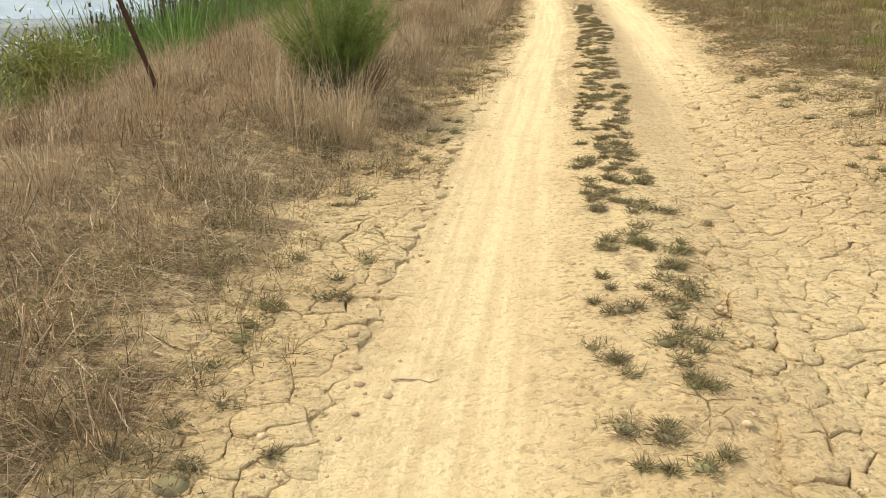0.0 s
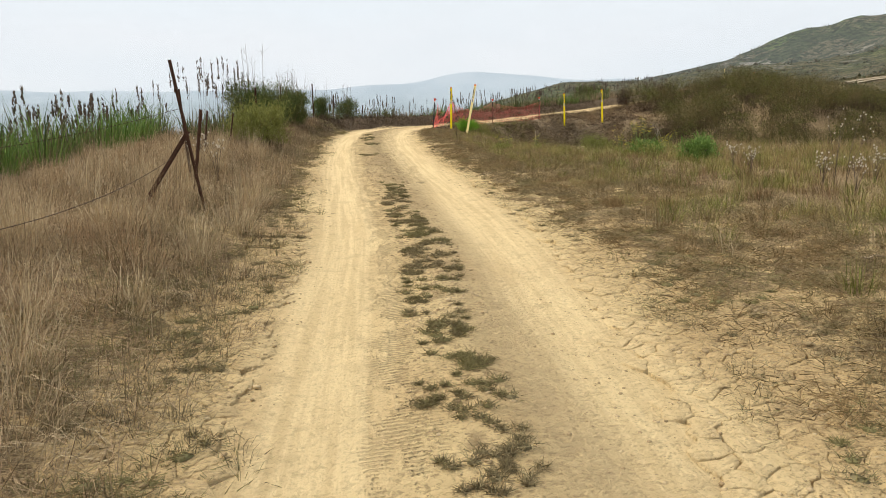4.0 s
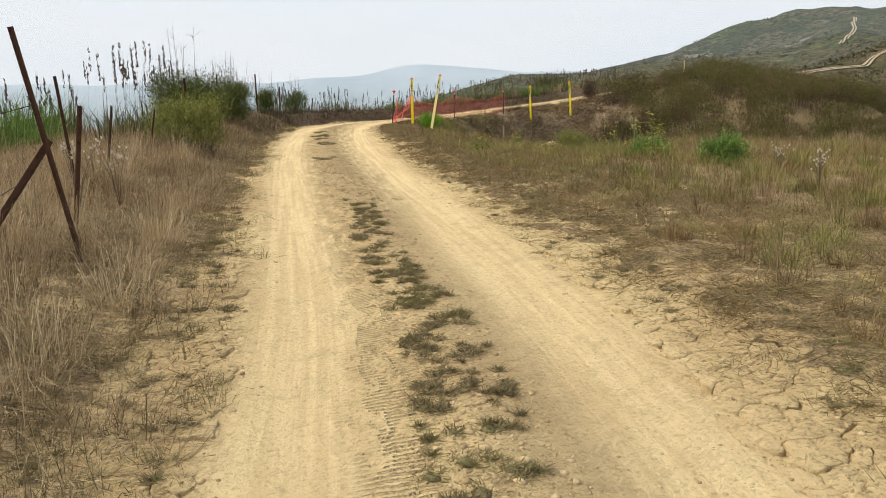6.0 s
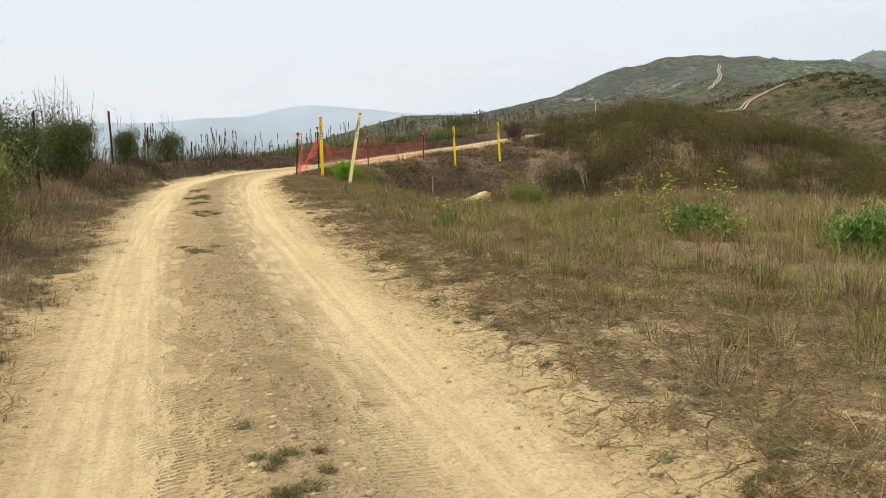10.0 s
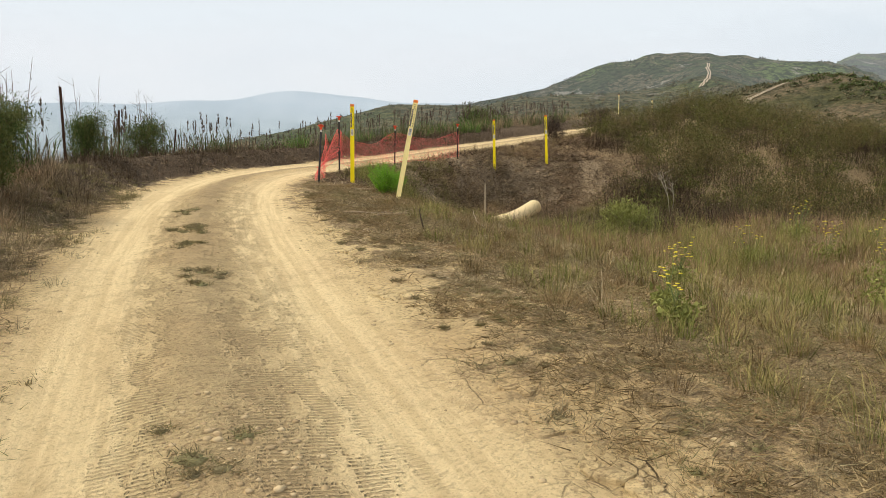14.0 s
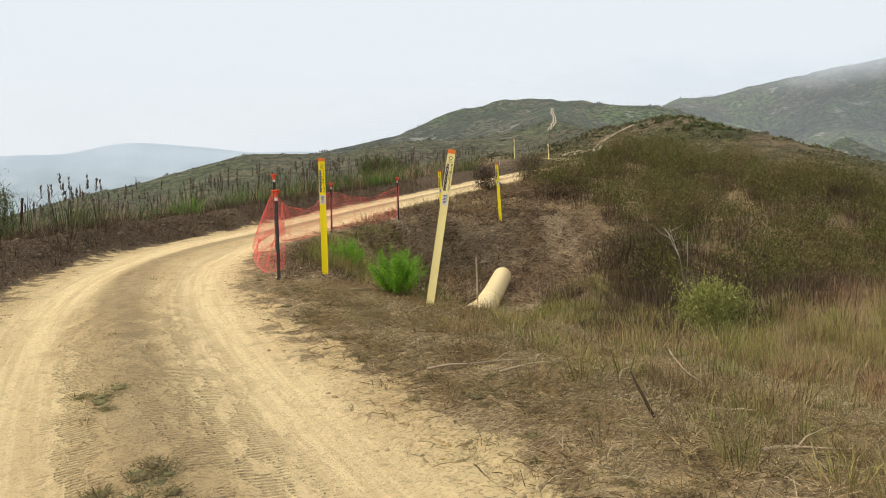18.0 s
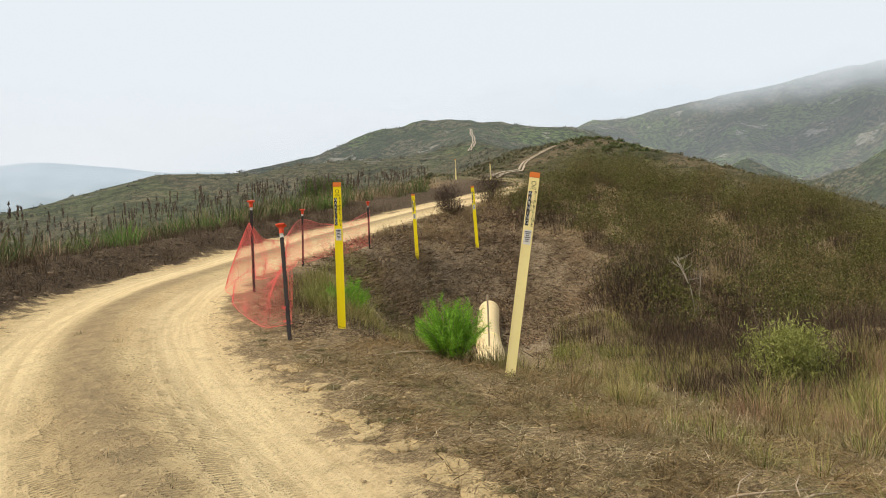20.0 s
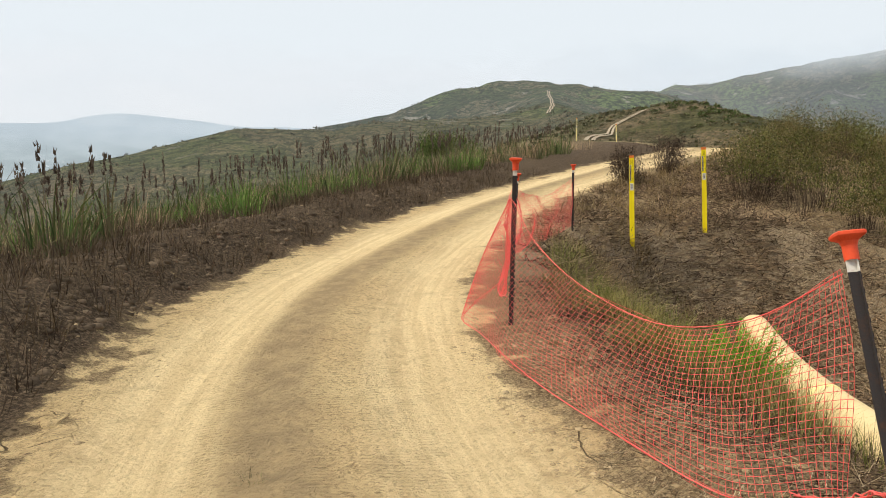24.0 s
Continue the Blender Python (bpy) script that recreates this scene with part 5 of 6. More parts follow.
def bush(name, at, high, wide, leaf, n, label, category, leaf_size=0.06, dead=0.25, stalks=0, group="", lift=0.0, slim=0.10, low_leaves=True):
    """A bush: branching stems from one root, leaves in clumps along them, dead skirt, bare stalks above."""
    r = np.random.RandomState(int(abs(at[0] * 71 + at[1] * 131)) % 9999)
    z = height(at[0], at[1])
    e = thing(name, (at[0], at[1], z), label, category, group)
    bm = bmesh.new()
    clumps = []
    for i in range(13):
        a, out_r = r.uniform(0, 6.3), wide * 0.5 * math.sqrt(r.uniform(0.02, 1))
        top = Vector((math.cos(a) * out_r, math.sin(a) * out_r, high * r.uniform(0.62, 0.97) * (1 - 0.35 * (2 * out_r / wide) ** 2)))
        mid = Vector((top.x * 0.35, top.y * 0.35, top.z * 0.55))
        tube(bm, [(r.normal(0, 0.03), r.normal(0, 0.03), -0.05), mid, top], [0.014, 0.010, 0.004], 5)
        clumps += [(mid.lerp(top, t), 0.07 + 0.10 * (1 - abs(t - 0.55))) for t in (0.25, 0.6, 0.95)]
        clumps += [(Vector((math.cos(a + q) * out_r * 0.9, math.sin(a + q) * out_r * 0.9, high * r.uniform(0.12, 0.42))), 0.10) for q in (-0.5, 0.5) if low_leaves]
        for j in range(2):
            tip = mid.lerp(top, 0.5) + Vector((r.normal(0, 0.16), r.normal(0, 0.16), r.uniform(0.05, 0.22))) * wide * 0.6
            tube(bm, [mid.lerp(top, 0.3), tip], [0.006, 0.003], 4)
            clumps.append((tip, 0.10))
    part("branchwork", bm, BRANCH, e)
    per = int(n * 1.6) // len(clumps)
    pts = np.vstack([np.array(c) + r.normal(0, 1, (per, 3)) * q * wide * 0.75 for c, q in clumps])
    pts = pts[pts[:, 2] > 0.06 + lift]
    f = new("foliage", mesh_of("foliage", *leaf_at(r, pts, leaf_size * 1.5, 1.0, slim), leaf))
    f.parent = e
    if dead:
        k = 130
        a = r.uniform(0, 6.3, k)
        base = np.stack([np.cos(a) * wide * 0.3 * r.uniform(0, 1, k), np.sin(a) * wide * 0.3 * r.uniform(0, 1, k), np.zeros(k) - 0.02], 1)
        v, fc = blade_arrays(base, np.full(k, high * dead) * r.uniform(0.6, 1.4, k), a, r.uniform(0.3, 1.5, k), np.full(k, 0.012), r)
        f = new("dead_skirt", mesh_of("dead_skirt", v, fc, SCRUB_STEM))
        f.parent = e
    for i in range(stalks):
        bm = bmesh.new()
        a = r.uniform(0, 6.3)
        p0 = Vector((math.cos(a), math.sin(a), 0)) * wide * 0.25 * r.uniform(0.2, 1)
        p1 = p0 * 1.4 + Vector((r.normal(0, 0.08), r.normal(0, 0.08), high * r.uniform(1.05, 1.45)))
        tube(bm, [p0, p0.lerp(p1, 0.5) + Vector((r.normal(0, 0.03), r.normal(0, 0.03), 0)), p1], [0.007, 0.006, 0.003], 5)
        for j in range(4):
            q = p0.lerp(p1, r.uniform(0.55, 0.95))
            tube(bm, [q, q + Vector((r.normal(0, 0.10), r.normal(0, 0.10), r.uniform(0.06, 0.22)))], [0.004, 0.002], 4)
        part("bare_stalk", bm, BRANCH, e)
    return e


def plume_bush(name, at, high, wide, stems, leaf, label, category, needle=0.09, skirt=0.3):
    """Fanning stems from one root, each a soft plume of fine needles, over a skirt of dead stalks."""
    r = np.random.RandomState(int(abs(at[0] * 71 + at[1] * 131)) % 9999)
    e = thing(name, (at[0], at[1], height(at[0], at[1])), label, category)
    bm = bmesh.new()
    pts, ways = [], []
    for i in range(stems):
        a, out_r = r.uniform(0, 6.3), wide * 0.5 * math.sqrt(r.uniform(0.0, 1))
        tall = high * r.uniform(0.55, 1.0) * (1 - 0.4 * (2 * out_r / wide) ** 2)
        root = np.array([math.cos(a) * out_r * 0.25, math.sin(a) * out_r * 0.25, -0.02])
        tip = np.array([math.cos(a) * out_r, math.sin(a) * out_r, tall])
        mid = root * 0.5 + tip * 0.5 + np.array([0, 0, 0.08 * tall]) - 0.12 * np.array([tip[0], tip[1], 0])
        tube(bm, [root, mid, tip], [0.007, 0.005, 0.002], 4)
        t = r.uniform(0.25, 1.0, 150)[:, None]
        line = (1 - t) ** 2 * root + 2 * t * (1 - t) * mid + t ** 2 * tip
        pts.append(line + r.normal(0, 0.012, (150, 3)))
        w = (tip - mid) / np.linalg.norm(tip - mid) * 0.7 + r.normal(0, 0.62, (150, 3))
        ways.append(w / np.linalg.norm(w, axis=1)[:, None] * needle * (1.25 - 0.6 * t) * r.uniform(0.5, 1.3, (150, 1)))
    part("branchwork", bm, STALK, e)
    p, w = np.vstack(pts), np.vstack(ways)
    k = p[:, 2] > 0.03
    p, w = p[k], w[k]
    b = np.cross(w, r.normal(0, 1, w.shape))
    b *= 0.0022 / (np.linalg.norm(b, axis=1)[:, None] + 1e-9)
    f = new("foliage", mesh_of("foliage", np.stack([p + b, p + w, p - b], 1).reshape(-1, 3), [np.arange(len(p))[:, None] * 3 + np.array([[0, 1, 2]])], leaf))
    f.parent = e
    n = int(420 * skirt)
    a = r.uniform(0, 6.3, n)
    base = np.stack([np.cos(a) * wide * 0.33 * r.uniform(0, 1, n), np.sin(a) * wide * 0.33 * r.uniform(0, 1, n), np.zeros(n) - 0.02], 1)
    f = new("dead_skirt", mesh_of("dead_skirt", *blade_arrays(base, high * skirt * r.uniform(0.6, 1.5, n), a, r.uniform(0.3, 1.6, n), np.full(n, 0.008), r), SCRUB_STEM))
    f.parent = e
    return e


STALK = plain("green_stalk", (0.16, 0.19, 0.07), (0.10, 0.11, 0.05), 0.7, 20.0)
BRANCH = plain("branch_bark", (0.16, 0.12, 0.085), (0.07, 0.05, 0.035), 0.9, 20.0, bump=0.3)
plume_bush("bush", (-1.05, 7.2), 1.55, 1.35, 110, BUSH_FINE, "feathery green bush with a dead brown skirt", "bush", 0.15, 0.42)
bush("bush", (-4.3, 8.4), 1.0, 1.4, BUSH_PALE, 2600, "pale green bush on the slope below the bank", "bush", 0.06, 0.2, 0)
bush("bush", (1.40, 25.3), 1.15, 1.6, BUSH_PALE, 8000, "yellow-green weedy bush beside the road", "bush", 0.05, 0.4, 2)
bush("bush", (1.35, 29.0), 1.9, 1.9, BUSH, 17000, "dark-green bush with bare stalks by the fence", "bush", 0.042, 0.3, 7, "roadside bushes")
bush("bush", (2.45, 32.2), 1.6, 1.5, BUSH, 12000, "dark-green bush with bare stalks by the fence", "bush", 0.042, 0.3, 6, "roadside bushes")
bush("bush", (2.95, 34.6), 1.35, 1.2, BUSH, 7000, "green bush with tall bare stalks by a post", "bush", 0.042, 0.3, 6, "roadside bushes")
bush("bush", (4.3, 38.9), 1.3, 1.1, BUSH, 6000, "green bush with a few bare stalks by a post", "bush", 0.042, 0.3, 5, "roadside bushes")
bush("bush", (6.0, 42.9), 1.4, 1.5, BUSH, 6000, "green bush among reeds beyond the road", "bush", 0.042, 0.3, 8, "roadside bushes")
bush("bush", (28.2, 60.8), 1.9, 2.8, BUSH, 4200, "wide olive bush above the road bend", "bush", 0.11, 0.3, 5)
plume_bush("fennel", (9.55, 34.4), 0.70, 0.85, 80, FENNEL, "bright green feathery fennel beside the faded marker", "fennel", 0.085, 0.15)
plume_bush("fennel", (10.85, 37.7), 0.60, 0.8, 55, FENNEL, "smaller bright green fennel in the hollow", "fennel", 0.085, 0.2)
bush("mallow", (10.3, 19.9), 0.42, 0.95, GREEN, 2200, "low bright green leafy plant in dry grass", "plant", 0.06, 0, 0)
bush("bush", (14.4, 32.7), 0.75, 1.5, BUSH_PALE, 4200, "fresh green leafy bush at the foot of the mound", "bush", 0.05, 0.2, 4)
bush("mallow", (10.75, 22.75), 0.40, 0.9, GREEN, 2200, "low bright green leafy plant in dry grass", "plant", 0.06, 0, 0)
bush("dead_shrub", (24.3, 48.1), 1.25, 1.25, DARK_STEM, 2200, "dark dried shrub at the road's inner edge", "shrub", 0.05, 0.5, 6, "dead shrubs")
bush("dead_shrub", (27.3, 48.7), 1.5, 1.45, DARK_STEM, 2600, "dark dried shrub at the road's inner edge", "shrub", 0.05, 0.5, 7, "dead shrubs")

# scrub clumps on the ridge and hills
def leafy_clumps(x, y, size, per):
    """Rounded clumps of coarse foliage."""
    k = np.repeat(np.arange(len(x)), per)
    p = rng.normal(0, 1, (len(k), 3))
    p /= np.linalg.norm(p, axis=1)[:, None] + 1e-9
    p[:, 2] = np.abs(p[:, 2]) * 0.6
    p = p * (size[k] * rng.uniform(0.5, 1.0, len(k)))[:, None] + np.stack([x, y, land(x, y)[0] - 0.35 * size], 1)[k]
    return leaf_at(rng, p, size[k] * 0.55, 0.4, 0.34)


far_clumps = []
n = 5200
a, r = np.radians(rng.uniform(8, 98, n)), 46 * (270 / 46) ** rng.uniform(0, 1, n)
x, y = 8 + r * np.sin(a), 30 + r * np.cos(a)
k = (np.abs(lane(x, y)[1]) > 4) & (ridge(x, y, TRAIL_NEAR, 1.0, 0.01) < -3.5) & (waves(x, y, 30, 61) + rng.uniform(-0.3, 0.3, n) > -0.35)
x, y, r = x[k], y[k], r[k]
far_clumps.append(leafy_clumps(x, y, rng.uniform(0.35, 1.0, len(x)) * (0.6 + r / 220), 17))
n = 8000
a, r = np.radians(rng.uniform(-8, 98, n)), 240 * (1350 / 240) ** rng.uniform(0, 1, n)
x, y = 8 + r * np.sin(a), 30 + r * np.cos(a)
k = (ridge(x, y, TRAIL_HILL, 1.0, 0.01) < -7) & (waves(x, y, 120, 62) + 0.6 * waves(x, y, 40, 63) + rng.uniform(-0.3, 0.3, n) > -0.2)
x, y, r = x[k], y[k], r[k]
far_clumps.append(leafy_clumps(x, y, rng.uniform(1.0, 2.6, len(x)) * (0.7 + r / 800), 12))
t = rng.uniform(0.12, 0.6, 60)
x, y = np.interp(t, [0, 0.4, 1], [205, 186, 158]) + rng.normal(0, 6, 60), np.interp(t, [0, 0.4, 1], [162, 134, 97]) + rng.normal(0, 4, 60)
stuff("ridge_bushes", [leafy_clumps(x, y, rng.uniform(0.6, 1.5, 60), 60)], REED, "yellow-green bushes along the shoulder of the ridge", "bushes")
stuff("hill_scrub", far_clumps, HILL_SCRUB, "dark chaparral clumps scattered over the hills", "scrub")

# ---- posts and wire on the left ----
def rod_post(base, top, name, label, thick=0.032, group="old fence posts"):
    """A leaning rusty fence post from base to top (base sunk into the ground)."""
    base, top = Vector(base), Vector(top)
    e = thing(name, base, label, "fence post", group)
    up = top - base
    q = up.to_track_quat("Z", "Y").to_matrix().to_4x4()
    bm = bmesh.new()
    long = up.length
    box(bm, (thick, 0.006, long + 0.25), q @ Vector((0, 0, (long - 0.25) / 2)), q, 0.0015)
    box(bm, (0.007, thick, long + 0.25), q @ Vector((0, thick / 2 + 0.003, (long - 0.25) / 2)), q, 0.0015)
    stem = part("stem", bm, RUST, e)
    bm = bmesh.new()
    for i in range(int(long / 0.06)):
        box(bm, (0.013, 0.009, 0.02), q @ Vector((0, -0.007, 0.05 + i * 0.06)), q)
    tagged(part("studs", bm, RUST, stem), kind="stuff")
    return e


def at_ground(x, y, up=0.0):
    return (x, y, height(x, y) + up)


def lean_to(x, y, dx, dy, high):
    b = Vector(at_ground(x, y))
    return b, b + Vector((dx, dy, high))


rod_post(*lean_to(0.40, 15.48, -0.26, -0.33, 1.76), "leaning_post", "tall rusty steel post leaning over dry grass")
rod_post(*lean_to(0.12, 17.95, -0.07, -0.34, 1.34), "leaning_post", "rusty steel post leaning in a bundle")
rod_post(*lean_to(0.24, 16.6, 0.16, -0.2, 1.12), "leaning_post", "short rusty steel post leaning in a bundle", 0.04)
b = Vector(at_ground(-0.24, 15.0))
rod_post(b, (0.29, 15.43, height(0.40, 15.48) + 0.95), "brace_post", "rusty steel post propped as a slanting brace", 0.042)
rod_post(*lean_to(0.22, 20.1, 0.10, 0.4, 0.98), "fence_post", "short rusty fence post in dry grass")
rod_post(*lean_to(0.62, 24.2, 0.13, 0.4, 0.82), "fence_post", "short rusty fence post in dry grass")
rod_post(*lean_to(-1.10, 9.75, -0.16, 0.0, 0.84), "fence_post", "leaning dark fence post beside the bush")
rod_post(*lean_to(-2.4, 6.3, -0.42, 0.0, 1.45), "fence_post", "leaning dark fence post in the grass")
for fx, fy, high, dx in ((1.35, 27.0, 1.35, 0.02), (2.18, 29.95, 1.5, 0.0), (3.83, 36.9, 1.5, -0.02), (5.32, 42.4, 1.45, 0.06), (7.2, 45.6, 1.05, 0.12), (9.2, 49.5, 1.2, 0.0)):
    rod_post(*lean_to(fx, fy, dx, 0, high), "fence_post", "upright dark steel fence post in dry grass", 0.04)

WIRE = plain("wire_rust", (0.09, 0.06, 0.045), (0.04, 0.03, 0.025), 0.7, 40.0, metal=0.6)


def barbed_wire(a, b, sag, label):
    """A slack wire with twisted barbs between two points."""
    a, b = Vector(a), Vector(b)
    e = thing("barbed_wire", a, label, "wire", "fence wires")
    n = 24
    pts = [(a.lerp(b, i / n) - a) - Vector((0, 0, sag * 4 * (i / n) * (1 - i / n))) for i in range(n + 1)]
    part("strand", tube(bmesh.new(), pts, 0.003, 5), WIRE, e)
    bm = bmesh.new()
    r = random.Random(int(a.y * 100))
    for i in range(int((b - a).length / 0.14)):
        t = (i + 0.5) * 0.14 / (b - a).length * n
        p = pts[int(t)].lerp(pts[min(int(t) + 1, n)], t - int(t))
        w = Vector((r.uniform(-1, 1), r.uniform(-1, 1), r.uniform(-1, 1))).normalized() * 0.016
        tube(bm, [p - w, p + w], 0.0022, 4)
    tagged(part("barbs", bm, WIRE, e), kind="stuff")
    return e


top_main = Vector(at_ground(0.40, 15.48)) + Vector((-0.18, -0.24, 1.22))
barbed_wire(top_main, Vector(at_ground(-3.4, 15.6)) + Vector((0, 0, 0.75)), 0.12, "slack rusty barbed wire from the leaning post")
barbed_wire(Vector(at_ground(0.10, 15.0)) + Vector((0, 0, 0.62)), Vector(at_ground(-1.22, 9.75)) + Vector((0, 0, 0.60)), 0.2, "rusty barbed wire sagging over dry grass")
barbed_wire(Vector(at_ground(-1.24, 9.75)) + Vector((0, 0, 0.72)), Vector(at_ground(-2.7, 6.3)) + Vector((0, 0, 1.05)), 0.08, "rusty barbed wire between two leaning posts")

# ---- orange net round the hollow ----
NET = plain("net_orange", (0.90, 0.145, 0.125), (0.70, 0.11, 0.10), 0.5, 4.0, bump=0.05)


def curve_at(pts, t):
    """A point at t from 0 to 1 along a smooth line through pts."""
    q = t * (len(pts) - 1)
    i = min(int(q), len(pts) - 2)
    f = q - i
    a, b, c, d = pts[max(i - 1, 0)], pts[i], pts[i + 1], pts[min(i + 2, len(pts) - 1)]
    return 0.5 * (2 * b + (c - a) * f + (2 * a - 5 * b + 4 * c - d) * f ** 2 + (3 * b - a - 3 * c + d) * f ** 3)


def net_arrays(low, high, cols, rows, bulge, thick, seed):
    """Strands of a plastic net hung between a lower and an upper edge."""
    r = np.random.RandomState(seed)
    low, high = [np.array(p, float) for p in low], [np.array(p, float) for p in high]
    P = np.empty((cols + 1, rows + 1, 3))
    for i in range(cols + 1):
        a, b = curve_at(low, i / cols), curve_at(high, i / cols)
        for j in range(rows + 1):
            v = j / rows
            P[i, j] = a + (b - a) * v + np.array(bulge) * math.sin(math.pi * v) * math.sin(math.pi * i / cols)
            P[i, j] += 0.02 * np.array([math.sin(i * 0.31 + j * 0.12), math.cos(i * 0.23 - j * 0.2), math.sin(i * 0.17 + 1)])
    vs, fs = [], []
    segs = [(P[i, j], P[i, j + 1]) for i in range(cols + 1) for j in range(rows)] + [(P[i, j], P[i + 1, j]) for j in range(rows + 1) for i in range(cols)]
    A, B = np.array([q[0] for q in segs]), np.array([q[1] for q in segs])
    w = B - A
    w /= np.linalg.norm(w, axis=1)[:, None] + 1e-9
    s1 = np.cross(w, np.array([0.3, 0.5, 0.81]))
    s1 /= np.linalg.norm(s1, axis=1)[:, None] + 1e-9
    s2 = np.cross(w, s1)
    wide = np.full((len(A), 1), thick)
    ring = [s1 * wide, (-0.5 * s1 + 0.87 * s2) * wide, (-0.5 * s1 - 0.87 * s2) * wide]
    v = np.stack([A + q for q in ring] + [B + q for q in ring], 1).reshape(-1, 3)
    i = np.arange(len(A))[:, None] * 6
    return v, [np.vstack([i + np.array([[a, b, b + 3, a + 3]]) for a, b in ((0, 1), (1, 2), (2, 0))])]


def net(name, low, high, cols, rows, bulge, label, thick=0.0014, seed=1):
    o = Vector(low[0])
    v, f = net_arrays(low, high, cols, rows, bulge, thick, seed)
    e = thing(name, o, label, "safety net", "orange nets")
    m = new("mesh_panel", mesh_of("mesh_panel", v - np.array(o), f, NET))
    m.parent = e
    for edge, w in ((low, 0.004), (high, 0.003)):
        bm = bmesh.new()
        tube(bm, [Vector(curve_at([np.array(p, float) for p in edge], i / 40)) - o for i in range(41)], w, 5)
        part("edge_cord", bm, NET, e)
    return e


G = at_ground
net("safety_net", [G(8.90, 36.25, 0.10), G(8.86, 36.75, 0.03), G(9.1, 37.5, 0.02), G(9.5, 38.5, 0.02), G(10.05, 39.55, 0.03), G(10.2, 39.95, 0.10), G(10.6, 39.9, 0.35)],
    [G(8.96, 36.35, 1.05), G(9.25, 36.9, 0.72), G(9.7, 37.7, 0.48), G(10.1, 38.6, 0.55), G(10.4, 39.3, 0.80), G(10.48, 39.62, 1.12), G(10.7, 39.9, 1.05)], 100, 26, (-0.12, 0.05, 0.0), "sagging orange plastic safety net beside the road")
net("safety_net", [G(10.55, 39.75, 0.25), G(11.3, 40.6, 0.08), G(12.4, 41.6, 0.05), G(13.55, 42.5, 0.08), G(14.7, 43.2, 0.06), G(15.8, 43.7, 0.06), G(16.85, 44.1, 0.10)],
    [G(10.56, 39.72, 1.12), G(11.3, 40.5, 0.80), G(12.4, 41.55, 0.72), G(13.55, 42.55, 1.02), G(14.7, 43.25, 0.82), G(15.8, 43.75, 0.80), G(16.88, 44.12, 0.98)], 170, 22, (0.05, -0.1, 0.0), "orange plastic safety net strung between capped posts", 0.0017, 2)

def net_tie(pts, label):
    """A loose gathered strip of net tied to a post."""
    o = Vector(pts[0])
    e = thing("net_tie", o, label, "net tie", "net ties")
    for k in range(4):
        wob = [Vector((0.018 * math.sin(2.1 * i + 1.7 * k), 0.018 * math.cos(1.7 * i + 2.3 * k), 0.010 * math.sin(3.1 * i + k))) for i in range(13)]
        part("strand", tube(bmesh.new(), [Vector(curve_at([np.array(p, float) for p in pts], i / 12)) - o + wob[i] for i in range(13)], 0.0032, 5), NET, e)
    return e


net_tie([G(8.62, 36.0, 0.36), G(8.72, 36.12, 0.30), G(8.86, 36.28, 0.16), G(8.95, 36.5, 0.08)], "gathered red net strip tied low on the steel post")

# ---- pipe in the hollow ----
PIPE = plain("pipe_cream", (0.74, 0.57, 0.30), (0.58, 0.41, 0.20), 0.55, 2.2, bump=0.12)


def pipe(name, pts, radius, label, straps=()):
    """A thick coated pipe with a rounded closed end and taped joints."""
    pts = [np.array(p, float) for p in pts]
    o = Vector(pts[-1])
    e = thing(name, o, label, "pipe")
    line = [Vector(curve_at(pts, i / 48)) - o for i in range(49)]
    way = (line[0] - line[1]).normalized()
    cap = [line[0] + way * radius * 0.85 * math.sin(a) for a in (1.5, 1.2, 0.9, 0.6, 0.3)]
    rad = [radius * max(math.cos(a), 0.05) for a in (1.5, 1.2, 0.9, 0.6, 0.3)]
    part("shell", tube(bmesh.new(), cap + line, rad + [radius] * 49, 28), PIPE, e)
    for t in straps:
        c, d = Vector(curve_at(pts, t)) - o, Vector(curve_at(pts, min(t + 0.02, 1))) - o
        part("joint_tape", tube(bmesh.new(), [c, d], radius + 0.006, 28), CREAM, e)
    return e


pipe("gas_pipe", [(18.06, 41.10, 1.09), (16.75, 40.04, 0.92), (15.48, 38.96, 0.87), (14.35, 37.95, 0.90), (13.19, 37.05, 0.96), (12.35, 35.95, 0.95)], 0.255, "thick cream-coated pipe rising from the hollow", (0.42,))
pipe("pipe_stub", [(15.15, 41.15, 0.95), (14.85, 40.85, 0.72), (14.5, 40.5, 0.3), (14.3, 40.3, 0.0)], 0.19, "short cream pipe end half hidden in grass")
LATH = plain("lath_wood", (0.50, 0.40, 0.27), (0.33, 0.25, 0.16), 0.85, 12.0, stretch=(4, 4, 0.5))
e = thing("survey_lath", (13.9, 37.6, height(13.9, 37.6)), "thin weathered wooden lath standing by the pipe", "stake")
part("slat", box(bmesh.new(), (0.04, 0.012, 1.55), (0, 0, 0.62), bevel=0.002), LATH, e)

# ---- flowers, sticks, stones ----
def ball(bm, at, r, squash=1.0):
    bmesh.ops.create_icosphere(bm, subdivisions=1, radius=r, matrix=Matrix.Translation(at) @ Matrix.Diagonal((1, 1, squash, 1)))


